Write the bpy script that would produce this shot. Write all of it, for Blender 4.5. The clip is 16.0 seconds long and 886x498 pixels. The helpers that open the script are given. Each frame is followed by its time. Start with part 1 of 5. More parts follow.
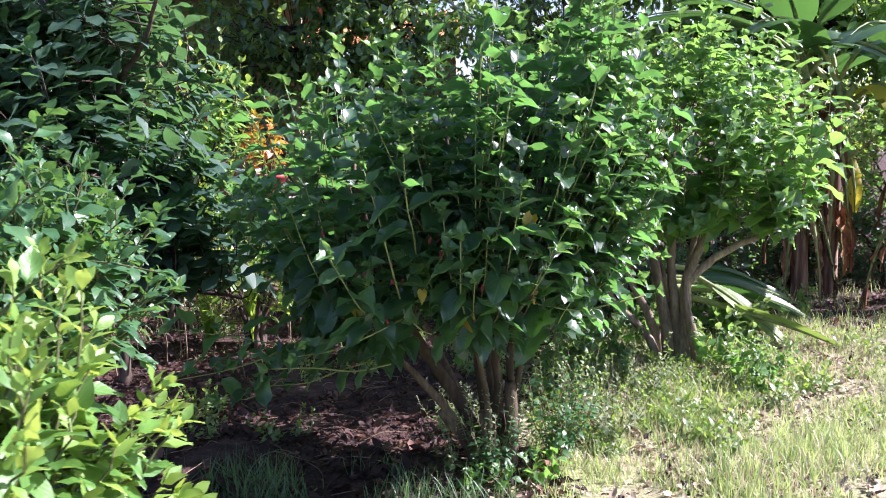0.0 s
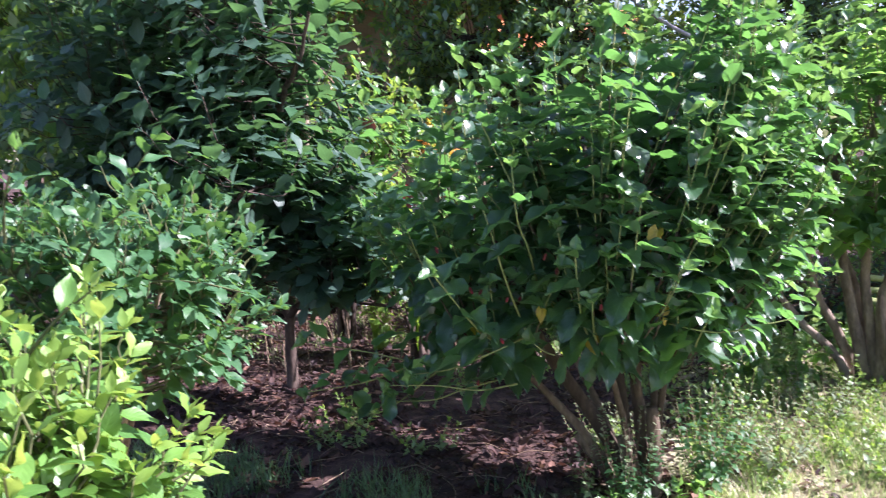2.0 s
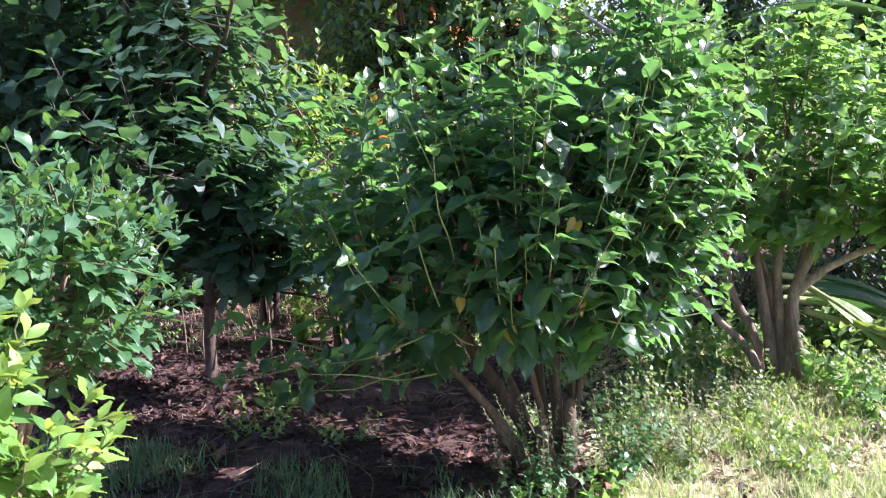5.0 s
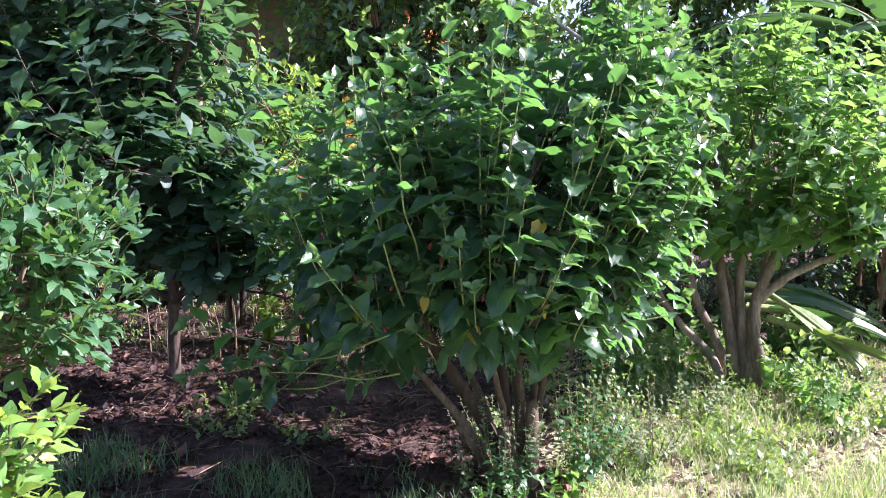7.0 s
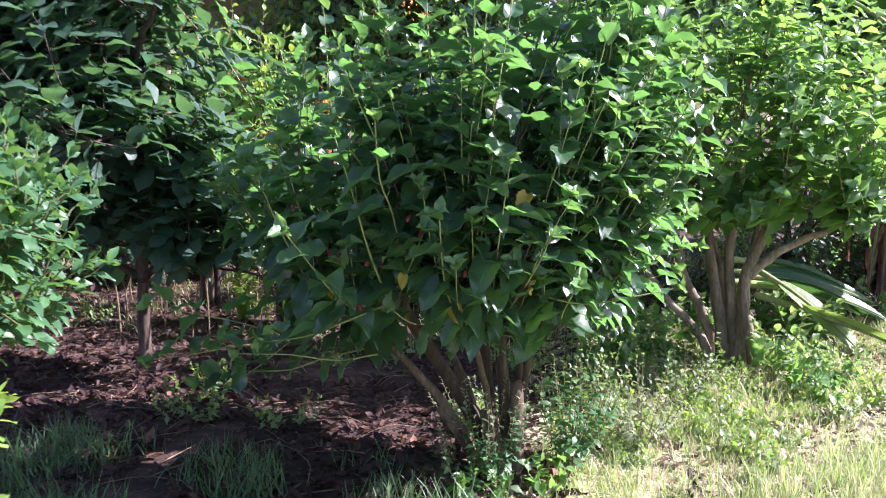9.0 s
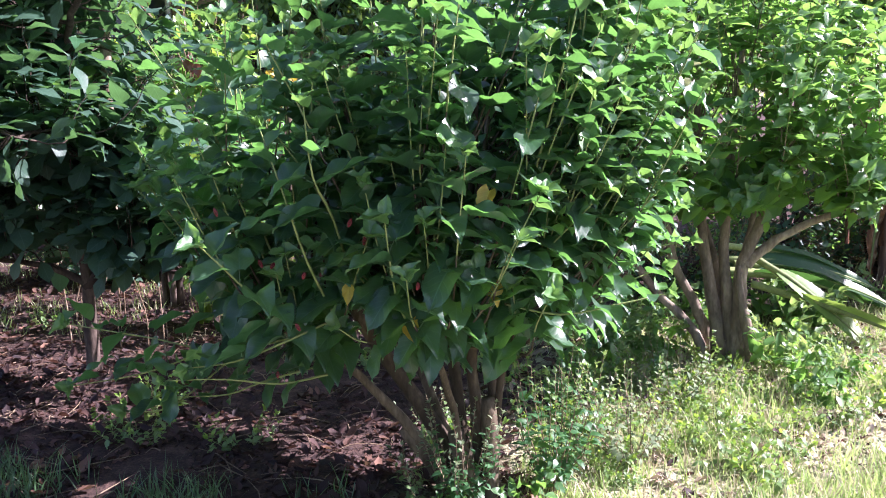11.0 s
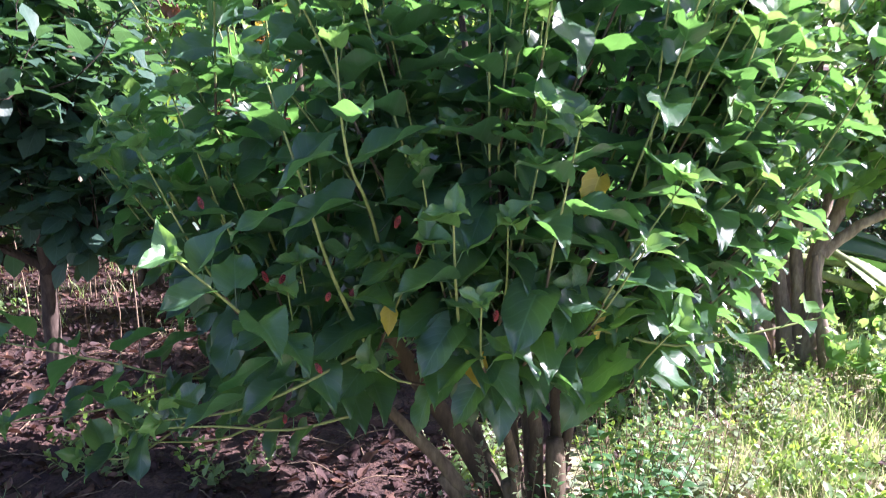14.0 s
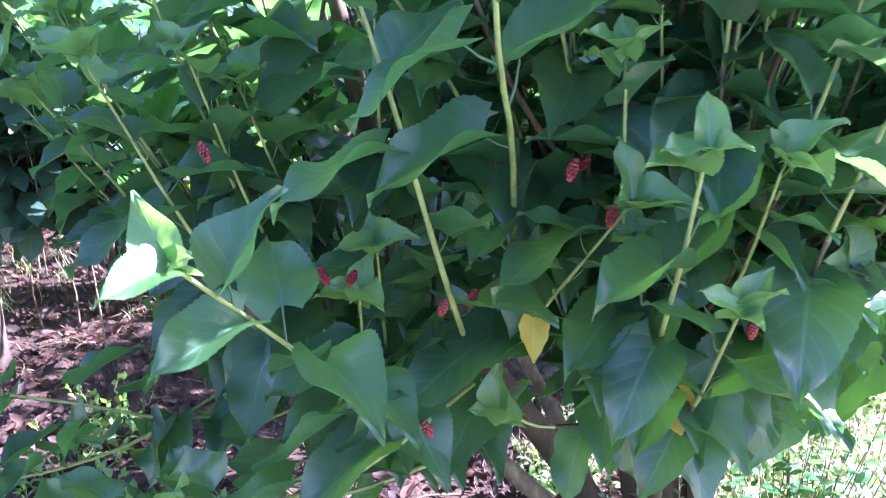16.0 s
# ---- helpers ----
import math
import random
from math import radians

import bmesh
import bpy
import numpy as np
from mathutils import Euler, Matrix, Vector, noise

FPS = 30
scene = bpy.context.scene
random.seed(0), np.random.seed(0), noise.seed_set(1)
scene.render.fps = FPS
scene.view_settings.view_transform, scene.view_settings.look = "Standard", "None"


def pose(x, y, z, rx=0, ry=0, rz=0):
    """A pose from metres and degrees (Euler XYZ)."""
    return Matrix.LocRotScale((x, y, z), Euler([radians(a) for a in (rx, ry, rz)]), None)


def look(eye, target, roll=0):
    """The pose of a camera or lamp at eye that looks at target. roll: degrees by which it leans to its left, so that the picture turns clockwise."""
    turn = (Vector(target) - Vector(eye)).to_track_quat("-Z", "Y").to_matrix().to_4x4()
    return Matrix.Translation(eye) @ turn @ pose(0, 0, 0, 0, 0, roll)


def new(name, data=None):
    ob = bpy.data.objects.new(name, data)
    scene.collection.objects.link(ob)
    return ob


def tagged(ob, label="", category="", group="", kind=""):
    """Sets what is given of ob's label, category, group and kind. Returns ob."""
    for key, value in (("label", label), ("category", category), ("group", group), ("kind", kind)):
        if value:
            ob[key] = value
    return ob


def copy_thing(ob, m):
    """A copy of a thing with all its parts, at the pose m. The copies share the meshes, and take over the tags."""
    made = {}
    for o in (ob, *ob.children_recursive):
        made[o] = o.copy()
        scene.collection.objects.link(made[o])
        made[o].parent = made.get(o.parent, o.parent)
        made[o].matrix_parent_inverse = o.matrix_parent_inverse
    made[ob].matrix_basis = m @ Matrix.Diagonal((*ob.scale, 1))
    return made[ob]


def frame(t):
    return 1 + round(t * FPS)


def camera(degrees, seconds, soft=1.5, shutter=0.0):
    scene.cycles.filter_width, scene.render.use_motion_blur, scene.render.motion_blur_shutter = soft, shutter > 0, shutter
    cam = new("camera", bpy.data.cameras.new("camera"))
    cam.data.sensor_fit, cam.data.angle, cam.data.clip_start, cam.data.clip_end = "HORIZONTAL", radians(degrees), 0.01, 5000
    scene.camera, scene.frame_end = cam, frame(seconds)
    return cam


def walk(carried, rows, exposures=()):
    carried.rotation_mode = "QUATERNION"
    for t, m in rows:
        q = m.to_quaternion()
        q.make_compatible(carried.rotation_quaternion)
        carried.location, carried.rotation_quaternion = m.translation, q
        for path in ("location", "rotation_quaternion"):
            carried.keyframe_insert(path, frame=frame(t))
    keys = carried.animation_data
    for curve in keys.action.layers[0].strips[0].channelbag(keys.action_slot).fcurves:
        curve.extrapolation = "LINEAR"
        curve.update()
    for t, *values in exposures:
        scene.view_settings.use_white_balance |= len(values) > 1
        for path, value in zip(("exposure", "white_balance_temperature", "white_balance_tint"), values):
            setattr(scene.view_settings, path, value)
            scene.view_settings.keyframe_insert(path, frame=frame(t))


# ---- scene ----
cam = camera(54.4, 16.0, soft=1.0, shutter=0.5)
PATH = [
    (0, (0.579, 0.226, 1.68), (0.354, 2.197, 1.423), -0.8),
    (0.5, (0.701, 0.339, 1.673), (0.4, 2.3, 1.418), -0.4),
    (1, (0.85, 0.43, 1.678), (0.374, 2.358, 1.435), -0.0),
    (1.5, (0.91, 0.468, 1.688), (0.33, 2.365, 1.436), -1.5),
    (2, (0.911, 0.451, 1.701), (0.214, 2.311, 1.467), -2.6),
    (2.5, (0.913, 0.439, 1.711), (0.148, 2.276, 1.506), -3.0),
    (3, (0.906, 0.435, 1.713), (0.136, 2.271, 1.514), -2.5),
    (3.5, (0.904, 0.443, 1.703), (0.179, 2.295, 1.495), -1.8),
    (4, (0.922, 0.457, 1.7), (0.28, 2.339, 1.491), -1.6),
    (4.5, (0.941, 0.463, 1.696), (0.356, 2.363, 1.477), -1.4),
    (5, (0.941, 0.476, 1.68), (0.398, 2.384, 1.426), -0.9),
    (5.2, (0.935, 0.478, 1.681), (0.408, 2.389, 1.414), -0.6),
    (7.5, (0.973, 0.468, 1.661), (0.502, 2.397, 1.422), 0.2),
    (8, (0.967, 0.491, 1.663), (0.502, 2.42, 1.418), -0.3),
    (8.5, (0.984, 0.536, 1.644), (0.515, 2.463, 1.384), -0.5),
    (9, (0.928, 0.674, 1.616), (0.491, 2.604, 1.323), 0.4),
    (9.5, (0.819, 0.864, 1.622), (0.439, 2.8, 1.298), 1.1),
    (10, (0.788, 0.948, 1.628), (0.439, 2.89, 1.3), -0.1),
    (10.2, (0.827, 0.987, 1.623), (0.47, 2.928, 1.3), -0.4),
    (12.3, (0.995, 1.418, 1.62), (0.501, 3.324, 1.265), -0.3),
    (12.5, (0.879, 1.459, 1.609), (0.436, 3.378, 1.262), -0.3),
    (13, (0.749, 1.528, 1.605), (0.351, 3.456, 1.253), -0.2),
    (13.5, (0.647, 1.713, 1.589), (0.251, 3.64, 1.231), -0.4),
    (14, (0.572, 1.897, 1.588), (0.192, 3.816, 1.173), 0.0),
    (14.5, (0.536, 1.956, 1.577), (0.137, 3.855, 1.092), 0.2),
    (15, (0.427, 2.185, 1.534), (0.01, 4.078, 1.041), -0.1),
    (15.5, (0.249, 2.486, 1.419), (-0.114, 4.401, 0.97), -1.3),
    (16, (0.139, 2.616, 1.462), (-0.148, 4.519, 0.914), -2.2),
]
walk(cam, [(t, look(eye, target, roll)) for t, eye, target, roll in PATH],
     [(0, 1.68, 6000, 36), (1, 1.86, 6000, 38), (2, 1.88, 5960, 38), (5, 1.94, 5980, 38), (8, 1.9, 6000, 38), (12.5, 2.1, 5990, 38), (14.5, 2.46, 5960, 40), (15.2, 2.9, 5660, 40), (16, 3.4, 5320, 41)])

# ---- world, sun ----
SUN = Vector((0.82, 0.27, 0.66)).normalized()
world = bpy.data.worlds.new("world")
scene.world = world
world.use_nodes = True
wn = world.node_tree
wn.nodes.clear()
sky = wn.nodes.new("ShaderNodeTexSky")
sky.sky_type, sky.sun_disc = "NISHITA", False
sky.sun_elevation = math.asin(SUN.z)
sky.sun_rotation = math.atan2(SUN.x, SUN.y)
sky_bg, sky_out = wn.nodes.new("ShaderNodeBackground"), wn.nodes.new("ShaderNodeOutputWorld")
sky_bg.inputs["Strength"].default_value = 0.075
wn.links.new(sky.outputs[0], sky_bg.inputs["Color"])
wn.links.new(sky_bg.outputs[0], sky_out.inputs["Surface"])
sun = new("sun", bpy.data.lights.new("sun", "SUN"))
sun.data.energy, sun.data.angle, sun.data.color = 5.0, radians(0.55), (1.0, 0.965, 0.90)
sun.matrix_world = look(SUN * 30, (0, 0, 0))

# ---- materials ----


class Mat:
    """A small node builder round one principled material."""

    def __init__(self, name, rough=0.7, spec=0.3):
        self.m = bpy.data.materials.new(name)
        self.m.use_nodes = True
        self.t = self.m.node_tree
        self.t.nodes.clear()
        self.out = self.add("ShaderNodeOutputMaterial")
        self.p = self.add("ShaderNodeBsdfPrincipled")
        self.p.inputs["Roughness"].default_value = rough
        self.p.inputs["Specular IOR Level"].default_value = spec
        self.link(self.p.outputs[0], self.out.inputs["Surface"])

    def add(self, kind, **kw):
        n = self.t.nodes.new(kind)
        for k, v in kw.items():
            n.inputs[k].default_value = v
        return n

    def link(self, a, b):
        self.t.links.new(a, b)

    def math(self, op, a, b=0.0, clamp=False):
        n = self.t.nodes.new("ShaderNodeMath")
        n.operation, n.use_clamp = op, clamp
        for i, v in enumerate((a, b)):
            if isinstance(v, (int, float)):
                n.inputs[i].default_value = v
            else:
                self.link(v, n.inputs[i])
        return n.outputs[0]

    def ramp(self, fac, stops):
        n = self.t.nodes.new("ShaderNodeValToRGB")
        while len(n.color_ramp.elements) < len(stops):
            n.color_ramp.elements.new(0.5)
        for e, (pos, c) in zip(n.color_ramp.elements, stops):
            e.position, e.color = pos, (*c, 1)
        self.link(fac, n.inputs[0])
        return n.outputs[0]

    def mix(self, fac, a, b, blend="MIX"):
        n = self.t.nodes.new("ShaderNodeMix")
        n.data_type, n.blend_type = "RGBA", blend
        for sock, v in ((n.inputs[0], fac), (n.inputs[6], a), (n.inputs[7], b)):
            if isinstance(v, (int, float)):
                sock.default_value = v
            elif isinstance(v, tuple):
                sock.default_value = (*v, 1)
            else:
                self.link(v, sock)
        return n.outputs[2]

    def noise(self, scale, detail=4.0, vec=None, rough=0.55, stretch=None):
        n = self.add("ShaderNodeTexNoise", Scale=scale, Detail=detail, Roughness=rough)
        if vec is None:
            vec = self.add("ShaderNodeTexCoord").outputs["Object"]
        if stretch:
            mp = self.add("ShaderNodeMapping", Scale=stretch)
            self.link(vec, mp.inputs["Vector"])
            vec = mp.outputs[0]
        self.link(vec, n.inputs["Vector"])
        return n.outputs["Fac"]

    def bump(self, height, strength=0.4, dist=0.02):
        b = self.add("ShaderNodeBump", Strength=strength, Distance=dist)
        self.link(height, b.inputs["Height"])
        self.link(b.outputs[0], self.p.inputs["Normal"])
        return b.outputs[0]

    def chance(self):
        """A random number for each leaf or piece, joined or not."""
        g = self.add("ShaderNodeNewGeometry").outputs["Random Per Island"]
        o = self.add("ShaderNodeObjectInfo").outputs["Random"]
        return self.math("FRACT", self.math("ADD", g, self.math("MULTIPLY", o, 7.31)))


def leaf_material(name, dark, light, glow, trans=0.38, rough=0.36, vein=0.35, spec=0.9, nveins=6.5):
    """dark..light: the range of the leaves' colour; glow: the colour of light that comes through."""
    k = Mat(name, rough, spec)
    r = k.chance()
    col = k.ramp(r, [(0.0, dark), (0.55, tuple((a + b) / 2 for a, b in zip(dark, light))), (1.0, light)])
    uv = k.add("ShaderNodeTexCoord").outputs["UV"]
    sep = k.add("ShaderNodeSeparateXYZ")
    k.link(uv, sep.inputs[0])
    au = k.math("ABSOLUTE", sep.outputs[0])
    rib = k.math("SUBTRACT", 1.0, k.math("MULTIPLY", au, 14.0), True)
    ph = k.math("SUBTRACT", sep.outputs[1], k.math("MULTIPLY", au, 0.32))
    tri = k.math("PINGPONG", k.math("MULTIPLY", ph, nveins), 0.5)
    side = k.math("SUBTRACT", 1.0, k.math("MULTIPLY", tri, 7.0), True)
    veins = k.math("MAXIMUM", rib, k.math("MULTIPLY", side, 0.4))
    blot = k.noise(9.0, 3.0, uv)
    col = k.mix(k.math("MULTIPLY", blot, 0.35), col, tuple(c * 0.62 for c in dark))
    col = k.mix(k.math("MULTIPLY", veins, vein), col, tuple(min(1.0, c * 1.8 + 0.05) for c in light))
    k.link(col, k.p.inputs["Base Color"])
    k.link(k.math("ADD", rough - 0.08, k.math("MULTIPLY", blot, 0.22)), k.p.inputs["Roughness"])
    hgt = k.math("SUBTRACT", k.math("MULTIPLY", tri, 0.6), k.math("MULTIPLY", veins, 0.5))
    nrm = k.bump(hgt, 0.16, 0.004)
    tb = k.add("ShaderNodeBsdfTranslucent")
    gcol = k.mix(r, tuple(c * 0.8 for c in glow), tuple(min(1, c * 1.2) for c in glow))
    gcol = k.mix(k.math("MULTIPLY", veins, 0.3), gcol, tuple(c * 0.6 for c in glow))
    k.link(gcol, tb.inputs["Color"])
    k.link(nrm, tb.inputs["Normal"])
    ms = k.add("ShaderNodeMixShader", Fac=trans)
    k.link(k.p.outputs[0], ms.inputs[1])
    k.link(tb.outputs[0], ms.inputs[2])
    k.link(ms.outputs[0], k.out.inputs["Surface"])
    return k.m


def rough_material(name, stops, scale=6.0, stretch=None, rough=0.85, bump=0.5, fine=60.0, spec=0.2, dist=0.01):
    """Noise-coloured matte surface with grain at two scales."""
    k = Mat(name, rough, spec)
    a = k.noise(scale, 6.0, None, 0.6, stretch)
    b = k.noise(fine, 3.0, None, 0.6, stretch)
    f = k.math("ADD", k.math("MULTIPLY", a, 0.7), k.math("MULTIPLY", b, 0.3))
    f = k.math("ADD", f, k.math("MULTIPLY", k.math("SUBTRACT", k.chance(), 0.5), 0.18))
    lo, n = 0.3, len(stops) - 1
    k.link(k.ramp(f, [(lo + 0.4 * i / max(n, 1), c) for i, c in enumerate(stops)]), k.p.inputs["Base Color"])
    k.bump(f, bump, dist)
    return k.m


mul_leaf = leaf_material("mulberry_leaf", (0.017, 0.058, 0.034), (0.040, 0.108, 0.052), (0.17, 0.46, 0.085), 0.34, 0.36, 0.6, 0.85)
mul_young = leaf_material("mulberry_young_leaf", (0.055, 0.16, 0.048), (0.10, 0.23, 0.07), (0.23, 0.46, 0.09), 0.36, 0.4)
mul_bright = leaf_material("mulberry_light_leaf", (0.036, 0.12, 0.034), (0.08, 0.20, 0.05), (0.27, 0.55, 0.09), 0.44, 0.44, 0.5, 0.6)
yellow_leaf = leaf_material("yellowed_leaf", (0.42, 0.33, 0.03), (0.55, 0.45, 0.06), (0.6, 0.45, 0.04), 0.35, 0.5)
privet_leaf = leaf_material("light_shrub_leaf", (0.045, 0.145, 0.03), (0.125, 0.28, 0.052), (0.36, 0.56, 0.08), 0.28, 0.42, 0.25, 0.6)
privet_young = leaf_material("light_shrub_young_leaf", (0.13, 0.28, 0.05), (0.23, 0.38, 0.075), (0.46, 0.62, 0.10), 0.38, 0.42, 0.2, 0.6)
# the shrub leaf in a darker green, standing in for the farther shrub's shade
privet_mid = leaf_material("shaded_shrub_leaf", (0.030, 0.105, 0.044), (0.064, 0.17, 0.064), (0.18, 0.40, 0.065), 0.3, 0.42, 0.25, 0.5)
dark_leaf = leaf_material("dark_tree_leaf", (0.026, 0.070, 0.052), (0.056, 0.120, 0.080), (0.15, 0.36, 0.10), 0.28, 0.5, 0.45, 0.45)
small_leaf = leaf_material("far_tree_leaf", (0.05, 0.115, 0.065), (0.12, 0.22, 0.11), (0.24, 0.46, 0.08), 0.4, 0.36, 0.2)
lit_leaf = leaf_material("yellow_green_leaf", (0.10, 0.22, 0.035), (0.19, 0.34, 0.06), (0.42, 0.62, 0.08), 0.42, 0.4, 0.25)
weed_leaf = leaf_material("weed_leaf", (0.09, 0.19, 0.055), (0.18, 0.30, 0.10), (0.34, 0.5, 0.12), 0.36, 0.45, 0.2)
grey_leaf = leaf_material("grey_weed_leaf", (0.115, 0.17, 0.09), (0.26, 0.33, 0.185), (0.36, 0.46, 0.22), 0.32, 0.6, 0.2, 0.4)
grass_mat = leaf_material("grass_blade", (0.17, 0.30, 0.07), (0.36, 0.50, 0.17), (0.5, 0.66, 0.2), 0.4, 0.45, 0.15)
# long lush blades, their green also darkened to stand for the bush's shade
lush_shade_mat = leaf_material("lush_shaded_blade", (0.035, 0.10, 0.045), (0.10, 0.20, 0.075), (0.2, 0.38, 0.1), 0.3, 0.5, 0.15)
straw_mat = leaf_material("dry_grass_blade", (0.46, 0.42, 0.26), (0.62, 0.57, 0.39), (0.55, 0.5, 0.3), 0.3, 0.6, 0.1)
dry_leaf = leaf_material("dry_leaf", (0.018, 0.012, 0.014), (0.082, 0.045, 0.038), (0.3, 0.14, 0.09), 0.1, 0.65, 0.25, 0.3)
tan_leaf = leaf_material("tan_dry_leaf", (0.062, 0.034, 0.027), (0.235, 0.128, 0.09), (0.4, 0.25, 0.14), 0.15, 0.7, 0.25, 0.25)
pale_leaf = leaf_material("bleached_leaf", (0.50, 0.52, 0.28), (0.66, 0.66, 0.42), (0.6, 0.6, 0.3), 0.3, 0.4)
pink_petal = leaf_material("pink_petal", (0.55, 0.25, 0.42), (0.75, 0.45, 0.62), (0.7, 0.35, 0.5), 0.4, 0.5, 0.1)
red_leaf = leaf_material("red_brown_leaf", (0.10, 0.03, 0.025), (0.22, 0.07, 0.05), (0.3, 0.08, 0.05), 0.2, 0.5)
chip_leaf = leaf_material("pale_dry_flake", (0.30, 0.23, 0.16), (0.55, 0.45, 0.34), (0.4, 0.3, 0.2), 0.12, 0.7, 0.2, 0.25)
croton_leaf = leaf_material("orange_leaf", (0.45, 0.13, 0.02), (0.75, 0.36, 0.05), (0.8, 0.35, 0.04), 0.3, 0.4)
ban_leaf = leaf_material("banana_leaf", (0.03, 0.092, 0.034), (0.06, 0.15, 0.046), (0.10, 0.26, 0.045), 0.3, 0.34, 0.3, 0.45, 34.0)
ban_yellow = leaf_material("yellowing_banana_leaf", (0.30, 0.33, 0.03), (0.45, 0.42, 0.05), (0.7, 0.62, 0.04), 0.45, 0.45, 0.3, 0.4, 34.0)
ban_pale = leaf_material("fallen_banana_leaf", (0.085, 0.17, 0.04), (0.16, 0.27, 0.07), (0.28, 0.42, 0.07), 0.3, 0.4, 0.4, 0.4, 40.0)
ban_dead = rough_material("dead_banana_leaf", [(0.035, 0.016, 0.012), (0.10, 0.046, 0.026), (0.26, 0.125, 0.06), (0.55, 0.40, 0.27)], 13.0, (1, 1, 0.3), 0.8, 0.9, 40.0)
ban_stem = rough_material("banana_stem_skin", [(0.04, 0.022, 0.02), (0.11, 0.064, 0.05), (0.22, 0.14, 0.10), (0.42, 0.31, 0.22)], 13.0, (1, 1, 0.1), 0.65, 0.5, 30.0)
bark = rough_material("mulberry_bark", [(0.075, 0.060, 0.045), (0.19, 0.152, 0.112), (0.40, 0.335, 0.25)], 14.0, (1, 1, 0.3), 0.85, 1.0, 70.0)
# the mulberry bark again, darkened in its colour for the shade inside the bush
shaded_bark = rough_material("shaded_stem_bark", [(0.032, 0.025, 0.018), (0.075, 0.058, 0.04), (0.20, 0.16, 0.11)], 14.0, (1, 1, 0.3), 0.85, 0.6, 70.0)
bark_dark = rough_material("dark_bark", [(0.026, 0.02, 0.017), (0.058, 0.043, 0.035), (0.14, 0.108, 0.086)], 12.0, (1, 1, 0.35), 0.9, 0.8, 60.0)
twig_mat = rough_material("green_twig", [(0.12, 0.16, 0.06), (0.20, 0.25, 0.09), (0.30, 0.34, 0.14)], 20.0, None, 0.6, 0.2, 90.0)
privet_twig = rough_material("olive_twig", [(0.05, 0.06, 0.03), (0.09, 0.105, 0.045), (0.16, 0.17, 0.08)], 20.0, None, 0.7, 0.2, 90.0)
twig_brown = rough_material("brown_twig", [(0.10, 0.07, 0.045), (0.20, 0.145, 0.095), (0.32, 0.25, 0.17)], 20.0, None, 0.8, 0.3, 90.0)
berry_mat = rough_material("mulberry_fruit_skin", [(0.03, 0.004, 0.007), (0.13, 0.01, 0.014), (0.28, 0.022, 0.024)], 9.0, None, 0.35, 0.3, 80.0, 0.5)
plaster = rough_material("tan_plaster", [(0.30, 0.21, 0.16), (0.42, 0.31, 0.24), (0.50, 0.39, 0.31)], 1.6, None, 0.9, 0.25, 30.0)
white_paint = rough_material("white_paint", [(0.62, 0.61, 0.60), (0.76, 0.75, 0.73), (0.82, 0.81, 0.80)], 5.0, None, 0.6, 0.15, 50.0)
clay = rough_material("clay_tile", [(0.38, 0.13, 0.06), (0.56, 0.21, 0.09), (0.66, 0.30, 0.14)], 5.0, None, 0.8, 0.3, 60.0)
red_pot = rough_material("red_pot", [(0.30, 0.05, 0.05), (0.42, 0.08, 0.07), (0.5, 0.12, 0.10)], 6.0, None, 0.5, 0.15, 50.0)
concrete = rough_material("weathered_concrete", [(0.16, 0.15, 0.145), (0.27, 0.255, 0.25), (0.42, 0.40, 0.39)], 7.0, (1, 1, 0.5), 0.85, 0.35, 70.0)
dark_glass = Mat("window_glass", 0.08, 0.5)
dark_glass.p.inputs["Base Color"].default_value = (0.02, 0.025, 0.03, 1)
dark_glass = dark_glass.m


def ground_material():
    """Bare soil and leaf mould to the left, thin dry lawn to the right, mixed in patches."""
    k = Mat("soil_and_lawn", 0.95, 0.15)
    obj = k.add("ShaderNodeTexCoord").outputs["Object"]
    sep = k.add("ShaderNodeSeparateXYZ")
    k.link(obj, sep.inputs[0])
    big = k.noise(1.1, 5.0, obj)
    mid = k.noise(9.0, 6.0, obj)
    fine = k.noise(75.0, 4.0, obj)
    soil = k.ramp(k.math("ADD", k.math("MULTIPLY", mid, 0.6), k.math("MULTIPLY", fine, 0.4)),
                  [(0.32, (0.026, 0.018, 0.018)), (0.5, (0.066, 0.043, 0.037)), (0.68, (0.16, 0.096, 0.076))])
    lawn = k.ramp(k.math("ADD", k.math("MULTIPLY", mid, 0.55), k.math("MULTIPLY", fine, 0.45)),
                  [(0.3, (0.12, 0.145, 0.065)), (0.47, (0.28, 0.285, 0.155)), (0.66, (0.54, 0.49, 0.36))])
    edge = k.math("ADD", k.math("SUBTRACT", sep.outputs[0], 0.1), k.math("MULTIPLY", k.math("SUBTRACT", big, 0.5), 2.4))
    front = k.math("SUBTRACT", 2.8, sep.outputs[1])
    far = k.math("SUBTRACT", 8.0, sep.outputs[1])
    lawnness = k.math("MULTIPLY", k.math("MULTIPLY", k.math("MAXIMUM", edge, front), 2.2, True), k.math("MULTIPLY", far, 1.2, True))
    bare = k.math("MULTIPLY", k.math("SUBTRACT", k.noise(1.9, 4.0, obj), 0.54), 9.0, True)
    lawn = k.mix(k.math("MULTIPLY", bare, 0.75), lawn, (0.19, 0.135, 0.10))
    k.link(k.mix(lawnness, soil, lawn), k.p.inputs["Base Color"])
    k.bump(k.math("ADD", k.math("MULTIPLY", mid, 0.5), k.math("MULTIPLY", fine, 0.5)), 0.8, 0.03)
    return k.m


ground_mat = ground_material()

# ---- mesh helpers ----
R = random.Random(7)


